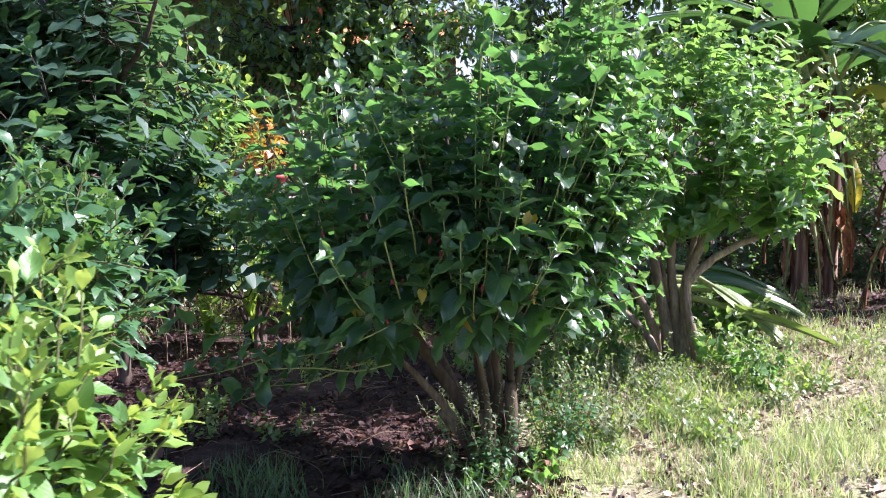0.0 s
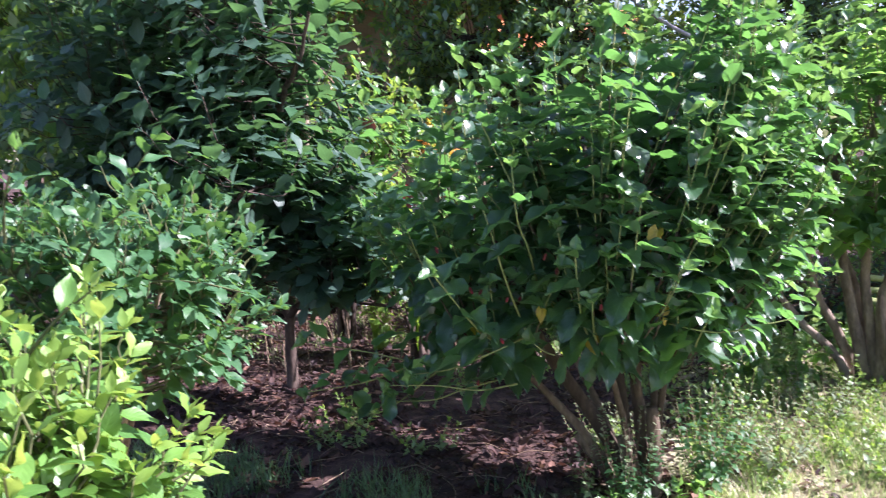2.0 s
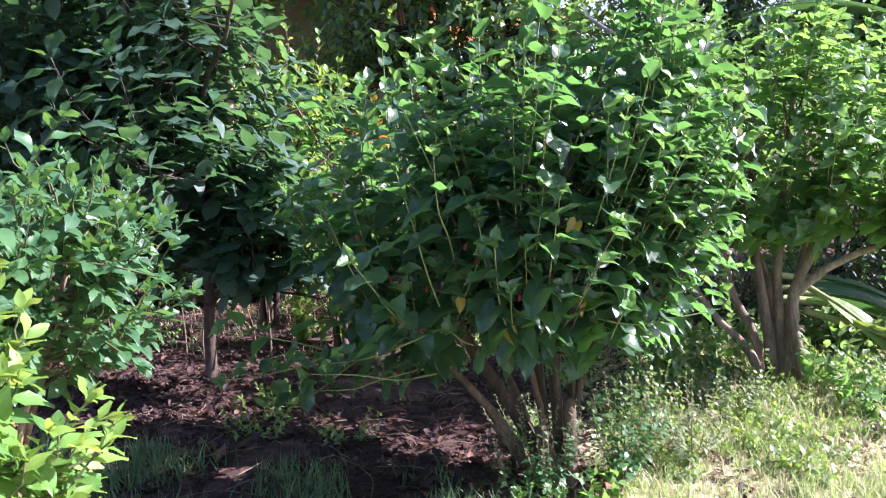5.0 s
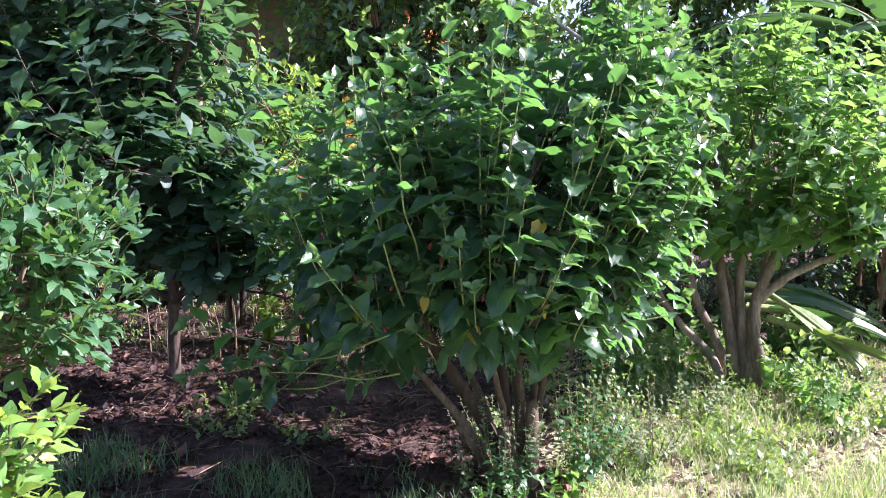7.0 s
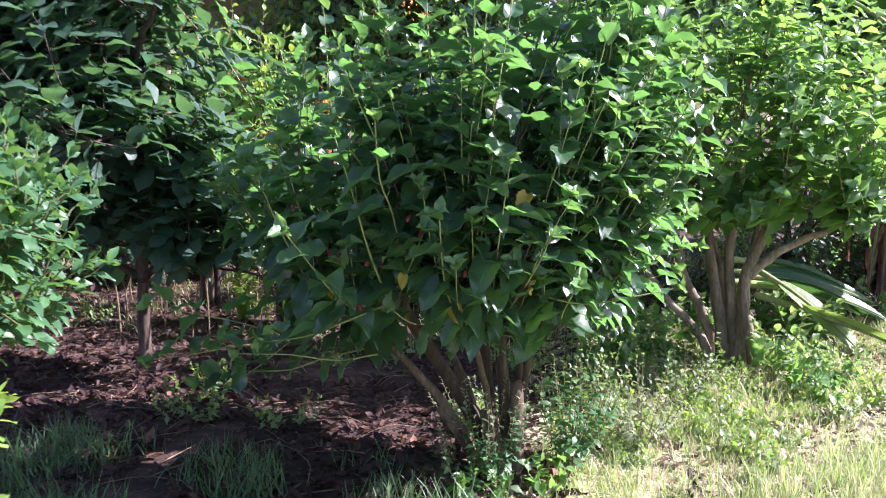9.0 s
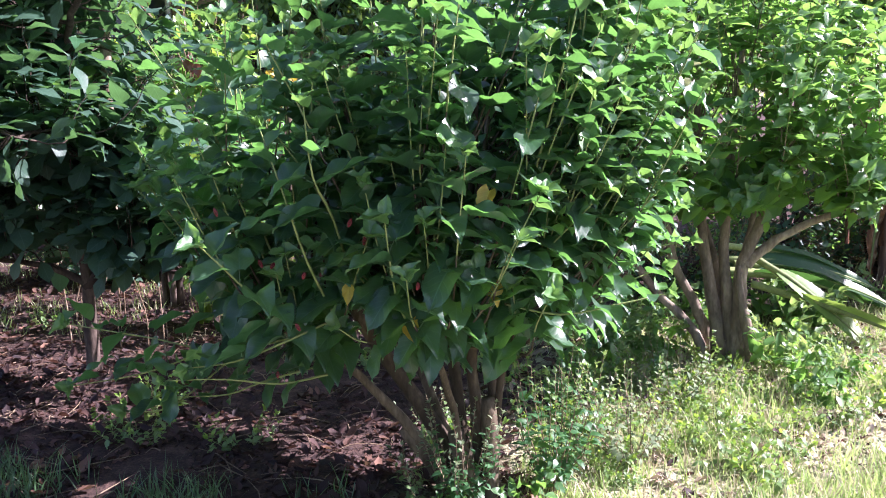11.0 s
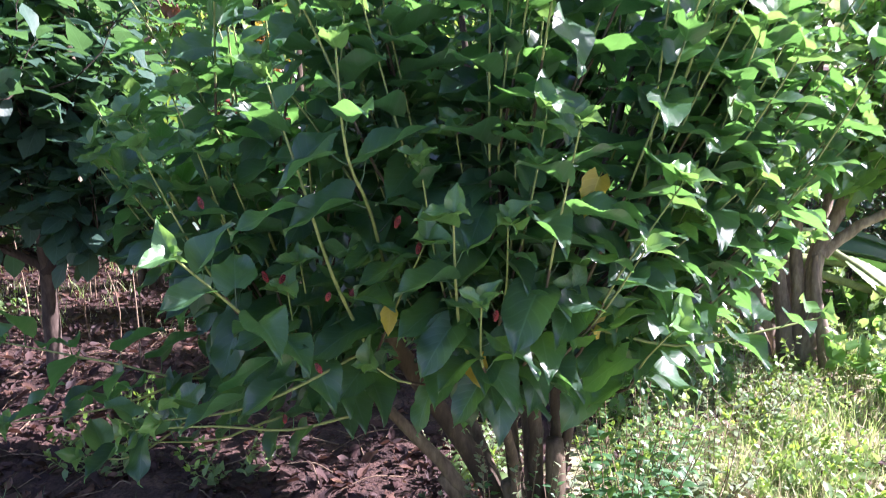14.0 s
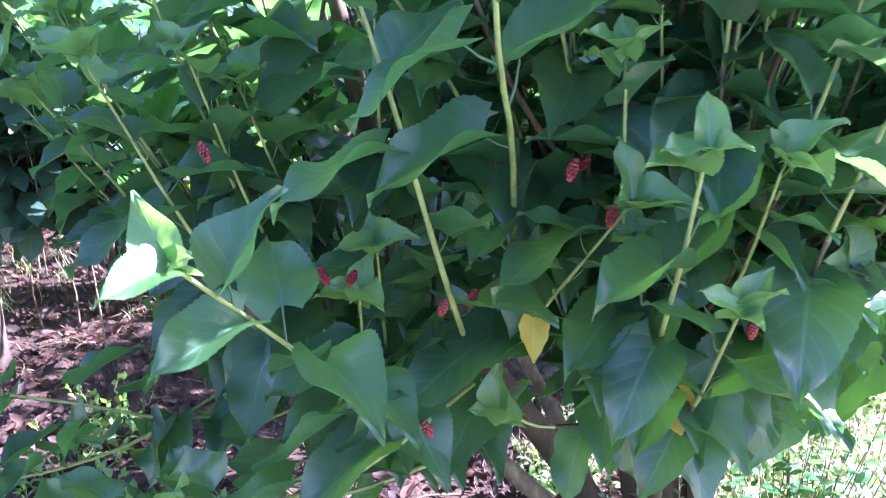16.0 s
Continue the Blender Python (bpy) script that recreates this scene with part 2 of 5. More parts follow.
def link_mesh(name, verts, faces, mats, parent=None, label="", uv=None, midx=None, smooth=True, kind=""):
    """Links one mesh object; faces: an (n, 4) array or a list of faces."""
    me = bpy.data.meshes.new(name)
    if isinstance(faces, np.ndarray):
        n, w = faces.shape
        me.vertices.add(len(verts))
        me.vertices.foreach_set("co", np.asarray(verts, np.float32).ravel())
        me.loops.add(n * w)
        me.loops.foreach_set("vertex_index", faces.astype(np.int32).ravel())
        me.polygons.add(n)
        me.polygons.foreach_set("loop_start", np.arange(0, n * w, w, dtype=np.int32))
    else:
        me.from_pydata([tuple(v) for v in verts], [], faces)
    if uv is not None:
        layer = me.uv_layers.new(name="uv")
        loops = np.empty(len(me.loops), np.int32)
        me.loops.foreach_get("vertex_index", loops)
        layer.data.foreach_set("uv", np.asarray(uv, np.float32)[loops].ravel())
    for m in mats if isinstance(mats, (list, tuple)) else [mats]:
        me.materials.append(m)
    if midx is not None:
        me.polygons.foreach_set("material_index", np.asarray(midx, np.int32))
    if smooth:
        me.polygons.foreach_set("use_smooth", np.ones(len(me.polygons), bool))
    me.update(calc_edges=True)
    me.validate()
    ob = new(name, me)
    if parent:
        ob.parent = parent
    return tagged(ob, label, kind=kind)


def thing(name, label, category, at=(0, 0, 0), group="", kind=""):
    ob = new(name)
    ob.empty_display_size = 0.1
    ob.location = at
    return tagged(ob, label, category, group, kind)


def part(name, bm, material, parent, label=""):
    """Links a bmesh as one part under a thing."""
    me = bpy.data.meshes.new(name)
    bm.to_mesh(me)
    bm.free()
    me.materials.append(material)
    ob = new(name, me)
    ob.parent = parent
    return tagged(ob, label)


def box_bm(lo, hi, bevel=0.006):
    bm = bmesh.new()
    bmesh.ops.create_cube(bm, size=1)
    for v in bm.verts:
        v.co = Vector([(a + b) / 2 + c * (b - a) for a, b, c in zip(lo, hi, v.co)])
    if bevel:
        bmesh.ops.bevel(bm, geom=bm.edges[:], offset=bevel, segments=2, affect="EDGES", profile=0.6)
    return bm


def lathe_bm(profile, n=24):
    """A turned body from (radius, height) pairs."""
    bm = bmesh.new()
    rings = [[bm.verts.new((r * math.cos(2 * math.pi * i / n), r * math.sin(2 * math.pi * i / n), z)) for i in range(n)] for r, z in profile]
    for a, b in zip(rings, rings[1:]):
        for i in range(n):
            f = bm.faces.new((a[i], a[(i + 1) % n], b[(i + 1) % n], b[i]))
            f.smooth = True
    return bm


def smooth_path(points, n):
    """n + 1 points along a Catmull-Rom curve through a few points."""
    p = [np.array(q, float) for q in points]
    p = [2 * p[0] - p[1]] + p + [2 * p[-1] - p[-2]]
    out, segs = [], len(p) - 3
    for i in range(n + 1):
        s = min(segs - 1e-9, i * segs / n)
        k, t = int(s), s - int(s)
        a, b, c, d = p[k:k + 4]
        out.append(0.5 * (2 * b + (c - a) * t + (2 * a - 5 * b + 4 * c - d) * t * t + (3 * b - a - 3 * c + d) * t ** 3))
    return np.array(out)


def tube_arrays(paths, sides=6):
    """paths: (points, radii) pairs. Returns the vertices and quads of all the tubes."""
    V, F, base = [], [], 0
    ang = np.arange(sides) * 2 * math.pi / sides
    for pts, rad in paths:
        pts, rad = np.asarray(pts, float), np.asarray(rad, float)
        tan = np.gradient(pts, axis=0)
        tan /= np.linalg.norm(tan, axis=1, keepdims=True) + 1e-9
        ref = np.array((0.0, 0, 1)) if abs(tan[0][2]) < 0.9 else np.array((1.0, 0, 0))
        u = np.cross(tan, ref)
        u /= np.linalg.norm(u, axis=1, keepdims=True) + 1e-9
        w = np.cross(tan, u)
        ring = pts[:, None] + rad[:, None, None] * (np.cos(ang)[None, :, None] * u[:, None] + np.sin(ang)[None, :, None] * w[:, None])
        V.append(ring.reshape(-1, 3))
        m = len(pts)
        i, j = np.meshgrid(np.arange(m - 1), np.arange(sides), indexing="ij")
        a = base + i * sides + j
        b = base + i * sides + (j + 1) % sides
        F.append(np.stack([a, b, b + sides, a + sides], -1).reshape(-1, 4))
        base += m * sides
    return np.concatenate(V), np.concatenate(F)


def tubes(name, paths, material, parent, sides=6, label="", kind=""):
    v, f = tube_arrays(paths, sides)
    return link_mesh(name, v, f, material, parent, label, kind=kind)


# ---- leaf shapes: unit leaves, from the stalk's foot at the origin along +y, upper side +z ----
def leaf_shape(rows, cols, width, profile, fold=0.15, curl=0.25, wave=0.03, teeth=0.0, stalk=0.25, droop=25, lobe=0.0, lopsided=0.0):
    v = np.linspace(0.0, 1.0, rows + 1)
    u = np.linspace(-1, 1, cols + 1)
    w = np.maximum(width * profile(np.clip(v, 0.015, 0.985)), 0.008)
    zig = np.where(np.arange(rows + 1) % 2 == 0, 1 + teeth, 1 - teeth)
    vv, uu = np.meshgrid(v, u, indexing="ij")
    edge = np.where(np.abs(uu) > 0.99, zig[:, None], 1.0)
    x = uu * (w * 1.0)[:, None] * edge + lopsided * vv * (1 - vv)
    y = vv - lobe * np.abs(uu) ** 1.5 * (1 - vv) ** 5
    z = fold * np.abs(x) - curl * vv ** 2 + wave * np.sin(vv * 9.0 + uu * 1.6) * np.abs(uu)
    a = radians(droop)
    y, z = y * math.cos(a) + z * math.sin(a), -y * math.sin(a) + z * math.cos(a)
    y, z = y + stalk * 0.80, z + stalk * 0.60
    P = np.stack([x, y, z], -1).reshape(-1, 3)
    UV = np.stack([uu, vv], -1).reshape(-1, 2)
    i, j = np.meshgrid(np.arange(rows), np.arange(cols), indexing="ij")
    q = i * (cols + 1) + j
    F = np.stack([q, q + 1, q + cols + 2, q + cols + 1], -1).reshape(-1, 4)
    if stalk:
        n, t = len(P), 0.014
        S = np.array([(math.cos(k) * t * g, s * stalk * 0.80, s * stalk * 0.60 + math.sin(k) * t * g - 0.3 * stalk * s * (1 - s))
                      for s, g in ((0, 1.2), (0.5, 1), (1, 0.8)) for k in (1.57, 3.67, 5.76)])
        G = np.array([(n + r * 3 + c, n + r * 3 + (c + 1) % 3, n + r * 3 + 3 + (c + 1) % 3, n + r * 3 + 3 + c) for r in range(2) for c in range(3)])
        P, F, UV = np.concatenate([P, S]), np.concatenate([F, G]), np.concatenate([UV, np.full((len(S), 2), (0.03, 0.5))])
    return P, F, UV


def ovate(v):
    return 2.13 * v ** 0.42 * (1 - v) ** 1.08


def elliptic(v):
    return np.sin(math.pi * v ** 0.95) ** 0.85


def obovate(v):
    return np.sin(math.pi * v ** 1.25) ** 0.8


def pointed(v):
    return np.sin(math.pi * v ** 1.05) ** 1.2


def lance(v):
    return np.sin(math.pi * v ** 0.8) ** 1.1


def set_of(rows, cols, specs):
    return [leaf_shape(rows, cols, *s) for s in specs]


# the first four are held up in a V, the last four hang from their stalks
MUL_SPECS = [(0.38, ovate, 0.60, 0.12, 0.06, 0.05, 0.30, -4, 0.18), (0.40, ovate, 0.42, 0.16, 0.07, 0.05, 0.34, 4, 0.20, 0.05),
             (0.38, ovate, 0.75, 0.20, 0.08, 0.05, 0.28, 0, 0.16, -0.06), (0.39, ovate, 0.30, 0.24, 0.09, 0.055, 0.32, 8, 0.18, 0.04),
             (0.40, ovate, 0.36, 0.16, 0.07, 0.05, 0.34, 14, 0.18), (0.41, ovate, 0.24, 0.20, 0.08, 0.05, 0.36, 24, 0.20, 0.06),
             (0.39, ovate, 0.50, 0.12, 0.07, 0.05, 0.32, 12, 0.18, -0.05), (0.42, ovate, 0.18, 0.14, 0.09, 0.055, 0.36, 38, 0.20, 0.03)]
MUL, MUL_HI, MUL_FAR = set_of(8, 4, MUL_SPECS), set_of(38, 6, [(*k[:5], 0.024, *k[6:]) for k in MUL_SPECS]), set_of(5, 2, MUL_SPECS)
PRIVET_SPECS = [(0.25, pointed, 0.22, 0.16, 0.05, 0.0, 0.08, 6), (0.25, obovate, 0.10, 0.26, 0.06, 0.0, 0.08, 4),
                (0.24, pointed, 0.35, 0.08, 0.05, 0.0, 0.08, 12)]
PRIVET, PRIVET_HI = set_of(5, 2, PRIVET_SPECS), set_of(9, 4, PRIVET_SPECS)
BROAD_SPECS = [(0.25, pointed, 0.20, 0.10, 0.05, 0.0, 0.16, 0), (0.29, obovate, 0.10, 0.20, 0.06, 0.0, 0.16, 10)]
BROAD, BROAD_HI = set_of(5, 2, BROAD_SPECS), set_of(9, 4, BROAD_SPECS)
FINE = [leaf_shape(2, 2, 0.24, lance, 0.3, 0.25, 0.0, 0.0, 0.0, 10), leaf_shape(2, 2, 0.3, elliptic, 0.1, 0.3, 0.0, 0.0, 0.0, 25)]
WEED = [leaf_shape(4, 2, 0.28, elliptic, 0.2, 0.25, 0.03, 0.0, 0.15, 10), leaf_shape(4, 2, 0.34, ovate, 0.1, 0.35, 0.03, 0.0, 0.2, 15)]
LITTER = [leaf_shape(4, 2, 0.24, elliptic, 0.5, -0.35, 0.1, 0.0, 0.0, 0), leaf_shape(4, 2, 0.28, ovate, -0.4, 0.5, 0.14, 0.0, 0.1, 0),
          leaf_shape(4, 2, 0.2, lance, 0.9, -0.2, 0.1, 0.0, 0.0, 0)]


def unit(v):
    v = np.asarray(v, float)
    return v / (np.linalg.norm(v) + 1e-9)


def leaf_frame(p, d, n, size):
    """4 x 4 matrix of a leaf at p with its tip along d and its upper side towards n."""
    d = unit(d)
    n = unit(np.asarray(n, float) - np.dot(n, d) * d)
    m = np.eye(4)
    m[:3, 0], m[:3, 1], m[:3, 2], m[:3, 3] = np.cross(d, n) * size, d * size, n * size, p
    return m


def scatter(name, leaves, shapes, mats, parent, label="", kind="stuff"):
    """Joins leaves (matrix, shape index, material index) into one mesh."""
    V, F, U, I, base = [], [], [], [], 0
    for s, (P, Q, UV) in enumerate(shapes):
        sel = [(m, k) for m, t, k in leaves if t == s]
        if not sel:
            continue
        M = np.stack([m for m, _ in sel])
        pts = np.einsum("nij,vj->nvi", M[:, :3, :3], P) + M[:, None, :3, 3]
        V.append(pts.reshape(-1, 3))
        F.append((Q[None] + (base + np.arange(len(sel)) * len(P))[:, None, None]).reshape(-1, 4))
        U.append(np.tile(UV, (len(sel), 1)))
        I.append(np.repeat([k for _, k in sel], len(Q)))
        base += len(sel) * len(P)
    if V:
        return link_mesh(name, np.concatenate(V), np.concatenate(F), mats, parent, label, np.concatenate(U), np.concatenate(I), kind=kind)


def single_leaves(name, leaves, shapes, mats, parent, label=""):
    """Each leaf as a part of its own; alike leaves share a mesh."""
    meshes, made = {}, []
    for m, s, k in leaves:
        if (s, k) not in meshes:
            P, Q, UV = shapes[s]
            first = link_mesh(name, P, Q, mats[k], parent, label, UV)
            meshes[s, k] = first.data
            ob = first
        else:
            ob = new(name, meshes[s, k])
            ob.parent = parent
            tagged(ob, label)
        ob.matrix_basis = Matrix(m.tolist())
        made.append(ob)
    return made


def rnd(a=1.0):
    return np.array([R.uniform(-a, a) for _ in range(3)])

# ---- ground ----


def hill(x, y):
    """Height of the ground: small unevenness, a slight mound under the bush."""
    z = 0.035 * noise.noise((x * 0.7, y * 0.7, 3.1)) + 0.014 * noise.noise((x * 3.1, y * 3.1, 7.7))
    return z + 0.05 * math.exp(-((x - 0.2) ** 2 + (y - 4.4) ** 2) / 0.25)


def build_ground():
    near_x, near_y = np.arange(-6, 6.01, 0.1), np.arange(-1, 12.01, 0.1)
    far = np.array([1.0, 3, 7, 15, 30, 70, 180, 500, 1500])
    xs = np.concatenate([near_x[0] - far[::-1], near_x, near_x[-1] + far])
    ys = np.concatenate([near_y[0] - far[::-1], near_y, near_y[-1] + far])
    V = np.array([(x, y, hill(x, y) if abs(x) < 40 and abs(y) < 40 else 0.0) for y in ys for x in xs])
    nx = len(xs)
    i, j = np.meshgrid(np.arange(len(ys) - 1), np.arange(nx - 1), indexing="ij")
    q = i * nx + j
    F = np.stack([q, q + 1, q + nx + 1, q + nx], -1).reshape(-1, 4)
    g = link_mesh("ground", V, F, ground_mat)
    tagged(g, "bare brown soil with leaf mould and thin dry lawn", "ground", kind="structure")


build_ground()

# ---- plants ----


def curve_up(p, q, lift, n=8, wiggle=0.015):
    """A stem from p to q that bends up towards its tip."""
    p, q = np.array(p, float), np.array(q, float)
    mid = (p + q) / 2 + np.array((0, 0, -lift)) + (q - p) * np.array((0.12, 0.12, 0))
    pts = smooth_path([p, mid, q], n)
    for k in range(1, n):
        pts[k] += rnd(wiggle)
    return pts


def leaves_on(path, centre, shapes, size, gap, start=0.25, mats=(0, 1), young=0.8, droop=0.12, upright=0.9, spread=0.95, tip=0.45, jitter=0.5, face=0.4, sink=-0.3):
    """Leaves along a shoot in a spiral; smaller and younger towards the tip."""
    seg = np.linalg.norm(np.diff(path, axis=0), axis=1)
    run = np.concatenate([[0], np.cumsum(seg)])
    out, s, ang = [], run[-1] * start, R.uniform(0, 6.28)
    while s < run[-1]:
        f = s / run[-1]
        p = np.array([np.interp(s, run, path[:, k]) for k in range(3)])
        k = min(len(seg) - 1, int(np.searchsorted(run, s)) - 1)
        ax = unit(path[k + 1] - path[k])
        side = unit(np.cross(ax, (0.3, 0.2, 1.0)))
        oth = np.cross(ax, side)
        rad = side * math.cos(ang) + oth * math.sin(ang)
        away = unit(p - centre)
        d = rad * spread + away * 0.45 + ax * (0.2 + 0.45 * f + 0.7 * max(0, f - 0.75) * 4) + np.array((0, 0, -droop)) + rnd(jitter)
        d[2] = max(d[2], (sink + R.uniform(-0.2, 0.4) * (sink > 0)) * math.hypot(d[0], d[1]))
        nrm = np.array((0, 0, upright)) + away * face + np.array(SUN) * 0.15 + rnd(jitter)
        grow = (1 - (1 - tip) * max(0, (f - 0.55) / 0.45)) * R.uniform(0.62, 1.12)
        out.append((leaf_frame(p, d, nrm, size * grow), R.randrange(len(shapes)), mats[1] if f > young else mats[0]))
        s += gap * (0.6 + 0.6 * grow) * R.uniform(0.7, 1.3)
        ang += 2.4 + R.uniform(-0.4, 0.4)
    # a tuft at the tip
    ax = unit(path[-1] - path[-2])
    for k in range(3):
        a = ang + k * 2.1
        side = unit(np.cross(ax, (0.3, 0.2, 1.0)))
        d = ax + 0.5 * (side * math.cos(a) + np.cross(ax, side) * math.sin(a))
        out.append((leaf_frame(path[-1], d, np.array((0, 0, 0.6)) + rnd(0.6), size * R.uniform(0.35, 0.6)), R.randrange(len(shapes)), mats[1]))
    return out


def mulberry_leaves(path, size, gap, start=0.25, young=0.9, lax=1.0, tip=0.5, face=0.0, base=(0, 0, 1.5)):
    """Alternate leaves on a mulberry shoot: held up near its tip, spreading and hanging further down."""
    seg = np.linalg.norm(np.diff(path, axis=0), axis=1)
    run = np.concatenate([[0], np.cumsum(seg)])
    out, s, ang = [], run[-1] * start, R.uniform(0, 6.28)
    while s < run[-1] * 1.001:
        f = s / run[-1]
        p = np.array([np.interp(s, run, path[:, k]) for k in range(3)])
        k = max(0, min(len(seg) - 1, int(np.searchsorted(run, s)) - 1))
        ax = unit(unit(path[k + 1] - path[k]) + np.array((0, 0, 1.1)))
        side = unit(np.cross(ax, (1.0, 0.2, 0.1)))
        rad = side * math.cos(ang) + np.cross(ax, side) * math.sin(ang)
        lean = radians(np.interp(f, (0.2, 0.6, 0.85, 1.0), (84, 78, 66, 50)) + R.uniform(-22, 22))
        d = rad * math.sin(lean) + ax * math.cos(lean) + np.array((0, 0, -0.08 * lax * (1 - f))) + rnd(0.12)
        nrm = ax * math.sin(lean) - rad * math.cos(lean) + np.array((0, 0, 0.75)) + np.array(SUN) * 0.5 + rnd(0.42) + face * unit(p - np.array(base))
        grow = float(np.interp(f, (0.0, 0.65, 1.0), (0.9, 1.05, tip))) * R.uniform(0.74, 1.14)
        hang = f < 0.75 and R.random() < 0.4 * lax * (1 - f)
        out.append((leaf_frame(p, d, nrm, size * grow), R.randrange(4, 8) if hang else R.randrange(4), 1 if f > young else 0))
        s += gap * (0.55 + 0.6 * grow) * R.uniform(0.75, 1.3)
        ang += math.pi * R.uniform(0.72, 1.1)
    ax = unit(path[-1] - path[-2])
    side = unit(np.cross(ax, (0.31, 0.17, 1.0)) if abs(ax[2]) < 0.93 else np.cross(ax, (1.0, 0.2, 0.1)))
    for k in range(3):
        rad = side * math.cos(ang + 2.1 * k) + np.cross(ax, side) * math.sin(ang + 2.1 * k)
        out.append((leaf_frame(path[-1], 0.8 * ax + 0.85 * rad + rnd(0.15), ax - 0.8 * rad + rnd(0.25), size * R.uniform(0.28, 0.5)), R.randrange(4), 1))
    return out


def mulberry_shoots(count, tips, lines, size, gap, skirt, low=0.62, length=(0.5, 0.95), young=0.93, rise=0.62, base=(0, 0, 0.2), face=0.0):
    """Long straight shoots that fan up and out from the stems to the tips, each with its leaves above the skirt."""
    leaves, twigs = [], []
    lines = [np.vstack([pl[:2], pl[2:][pl[2:, 2] > low]]) for pl in lines]
    for _ in range(count):
        tip = tips()
        while tip[2] < skirt(tip[0]) + 0.12:
            tip = tips()
        out = unit(tip - np.array(base))
        ln = R.uniform(*length) * float(np.interp(tip[2], (0.5, 1.3), (0.6, 1.0)))
        up = rise * float(np.interp(tip[2], (0.6, 1.3), (0.1, 1.0)))
        foot = nearest_join(lines, tip - ln * unit(out * (1 - up) + np.array((0, 0, up)) + rnd(0.2)), 0.45)
        bow = np.linalg.norm(tip - foot) * np.array((0.10 * out[0], 0.10 * out[1], -0.06))
        path = smooth_path([foot, foot * 0.62 + tip * 0.38 + bow + rnd(0.02), foot * 0.3 + tip * 0.7 + bow * 0.6 + rnd(0.015), tip], 10)
        twigs.append((path, np.linspace(0.0052, 0.0018, len(path))))
        run = np.linalg.norm(np.diff(path, axis=0), axis=1).sum()
        leaves += mulberry_leaves(path, size, gap, start=max(0.1, 1 - (ln * 1.05) / run), young=young, face=face)
    return leaves, twigs


def rosettes(path, size):
    """Broad leaves gathered in a loose whorl at the twig's end, a few strung along below it."""
    out, ang = [], R.uniform(0, 6.28)
    n = len(path) - 1
    for f in (0.35, 0.5, 0.62, 0.72, 0.8, 0.86, 0.91, 0.95, 0.98, 1.0, 1.0):
        s = f * n * R.uniform(0.95, 1.0)
        k = min(n - 1, int(s))
        p = path[k] + (path[k + 1] - path[k]) * (s - k)
        ax = unit(unit(path[k + 1] - path[k]) + np.array((0, 0, 0.4)))
        side = unit(np.cross(ax, (0.31, 0.97, 0.2)))
        rad = side * math.cos(ang) + np.cross(ax, side) * math.sin(ang)
        lean = radians(np.interp(f, (0.3, 0.9, 1.0), (82, 78, 50)) + R.uniform(-16, 16))
        d = rad * math.sin(lean) + ax * math.cos(lean) + np.array((0, 0, -0.05)) + rnd(0.15)
        nrm = ax * math.sin(lean) - rad * math.cos(lean) + np.array((0, 0, 0.8)) + rnd(0.25)
        out.append((leaf_frame(p, d, nrm, size * R.uniform(0.7, 1.15) * (0.75 if f == 1.0 else 1.0)), R.randrange(2), 1 if f == 1.0 and R.random() < 0.5 else 0))
        ang += 2.4 + R.uniform(-0.3, 0.3)
    return out


def egg(centre, radii, lo=0.75, hi=1.05, floor=-0.75):
    """A random place near the skin of an egg-shaped crown."""
    while True:
        d = unit(rnd())
        if d[2] > floor:
            return np.array(centre) + d * np.array(radii) * R.uniform(lo, hi)


def nearest_join(stems, p, loose=0.25):
    """A place on the stems, lower and further in than p, to branch from."""
    best, pick = 1e9, None
    for pts in stems:
        for q in pts[2:]:
            c = np.linalg.norm(q - p) + 1.2 * max(0, q[2] - p[2] + 0.25) + R.uniform(0, loose)
            if c < best:
                best, pick = c, q
    return pick


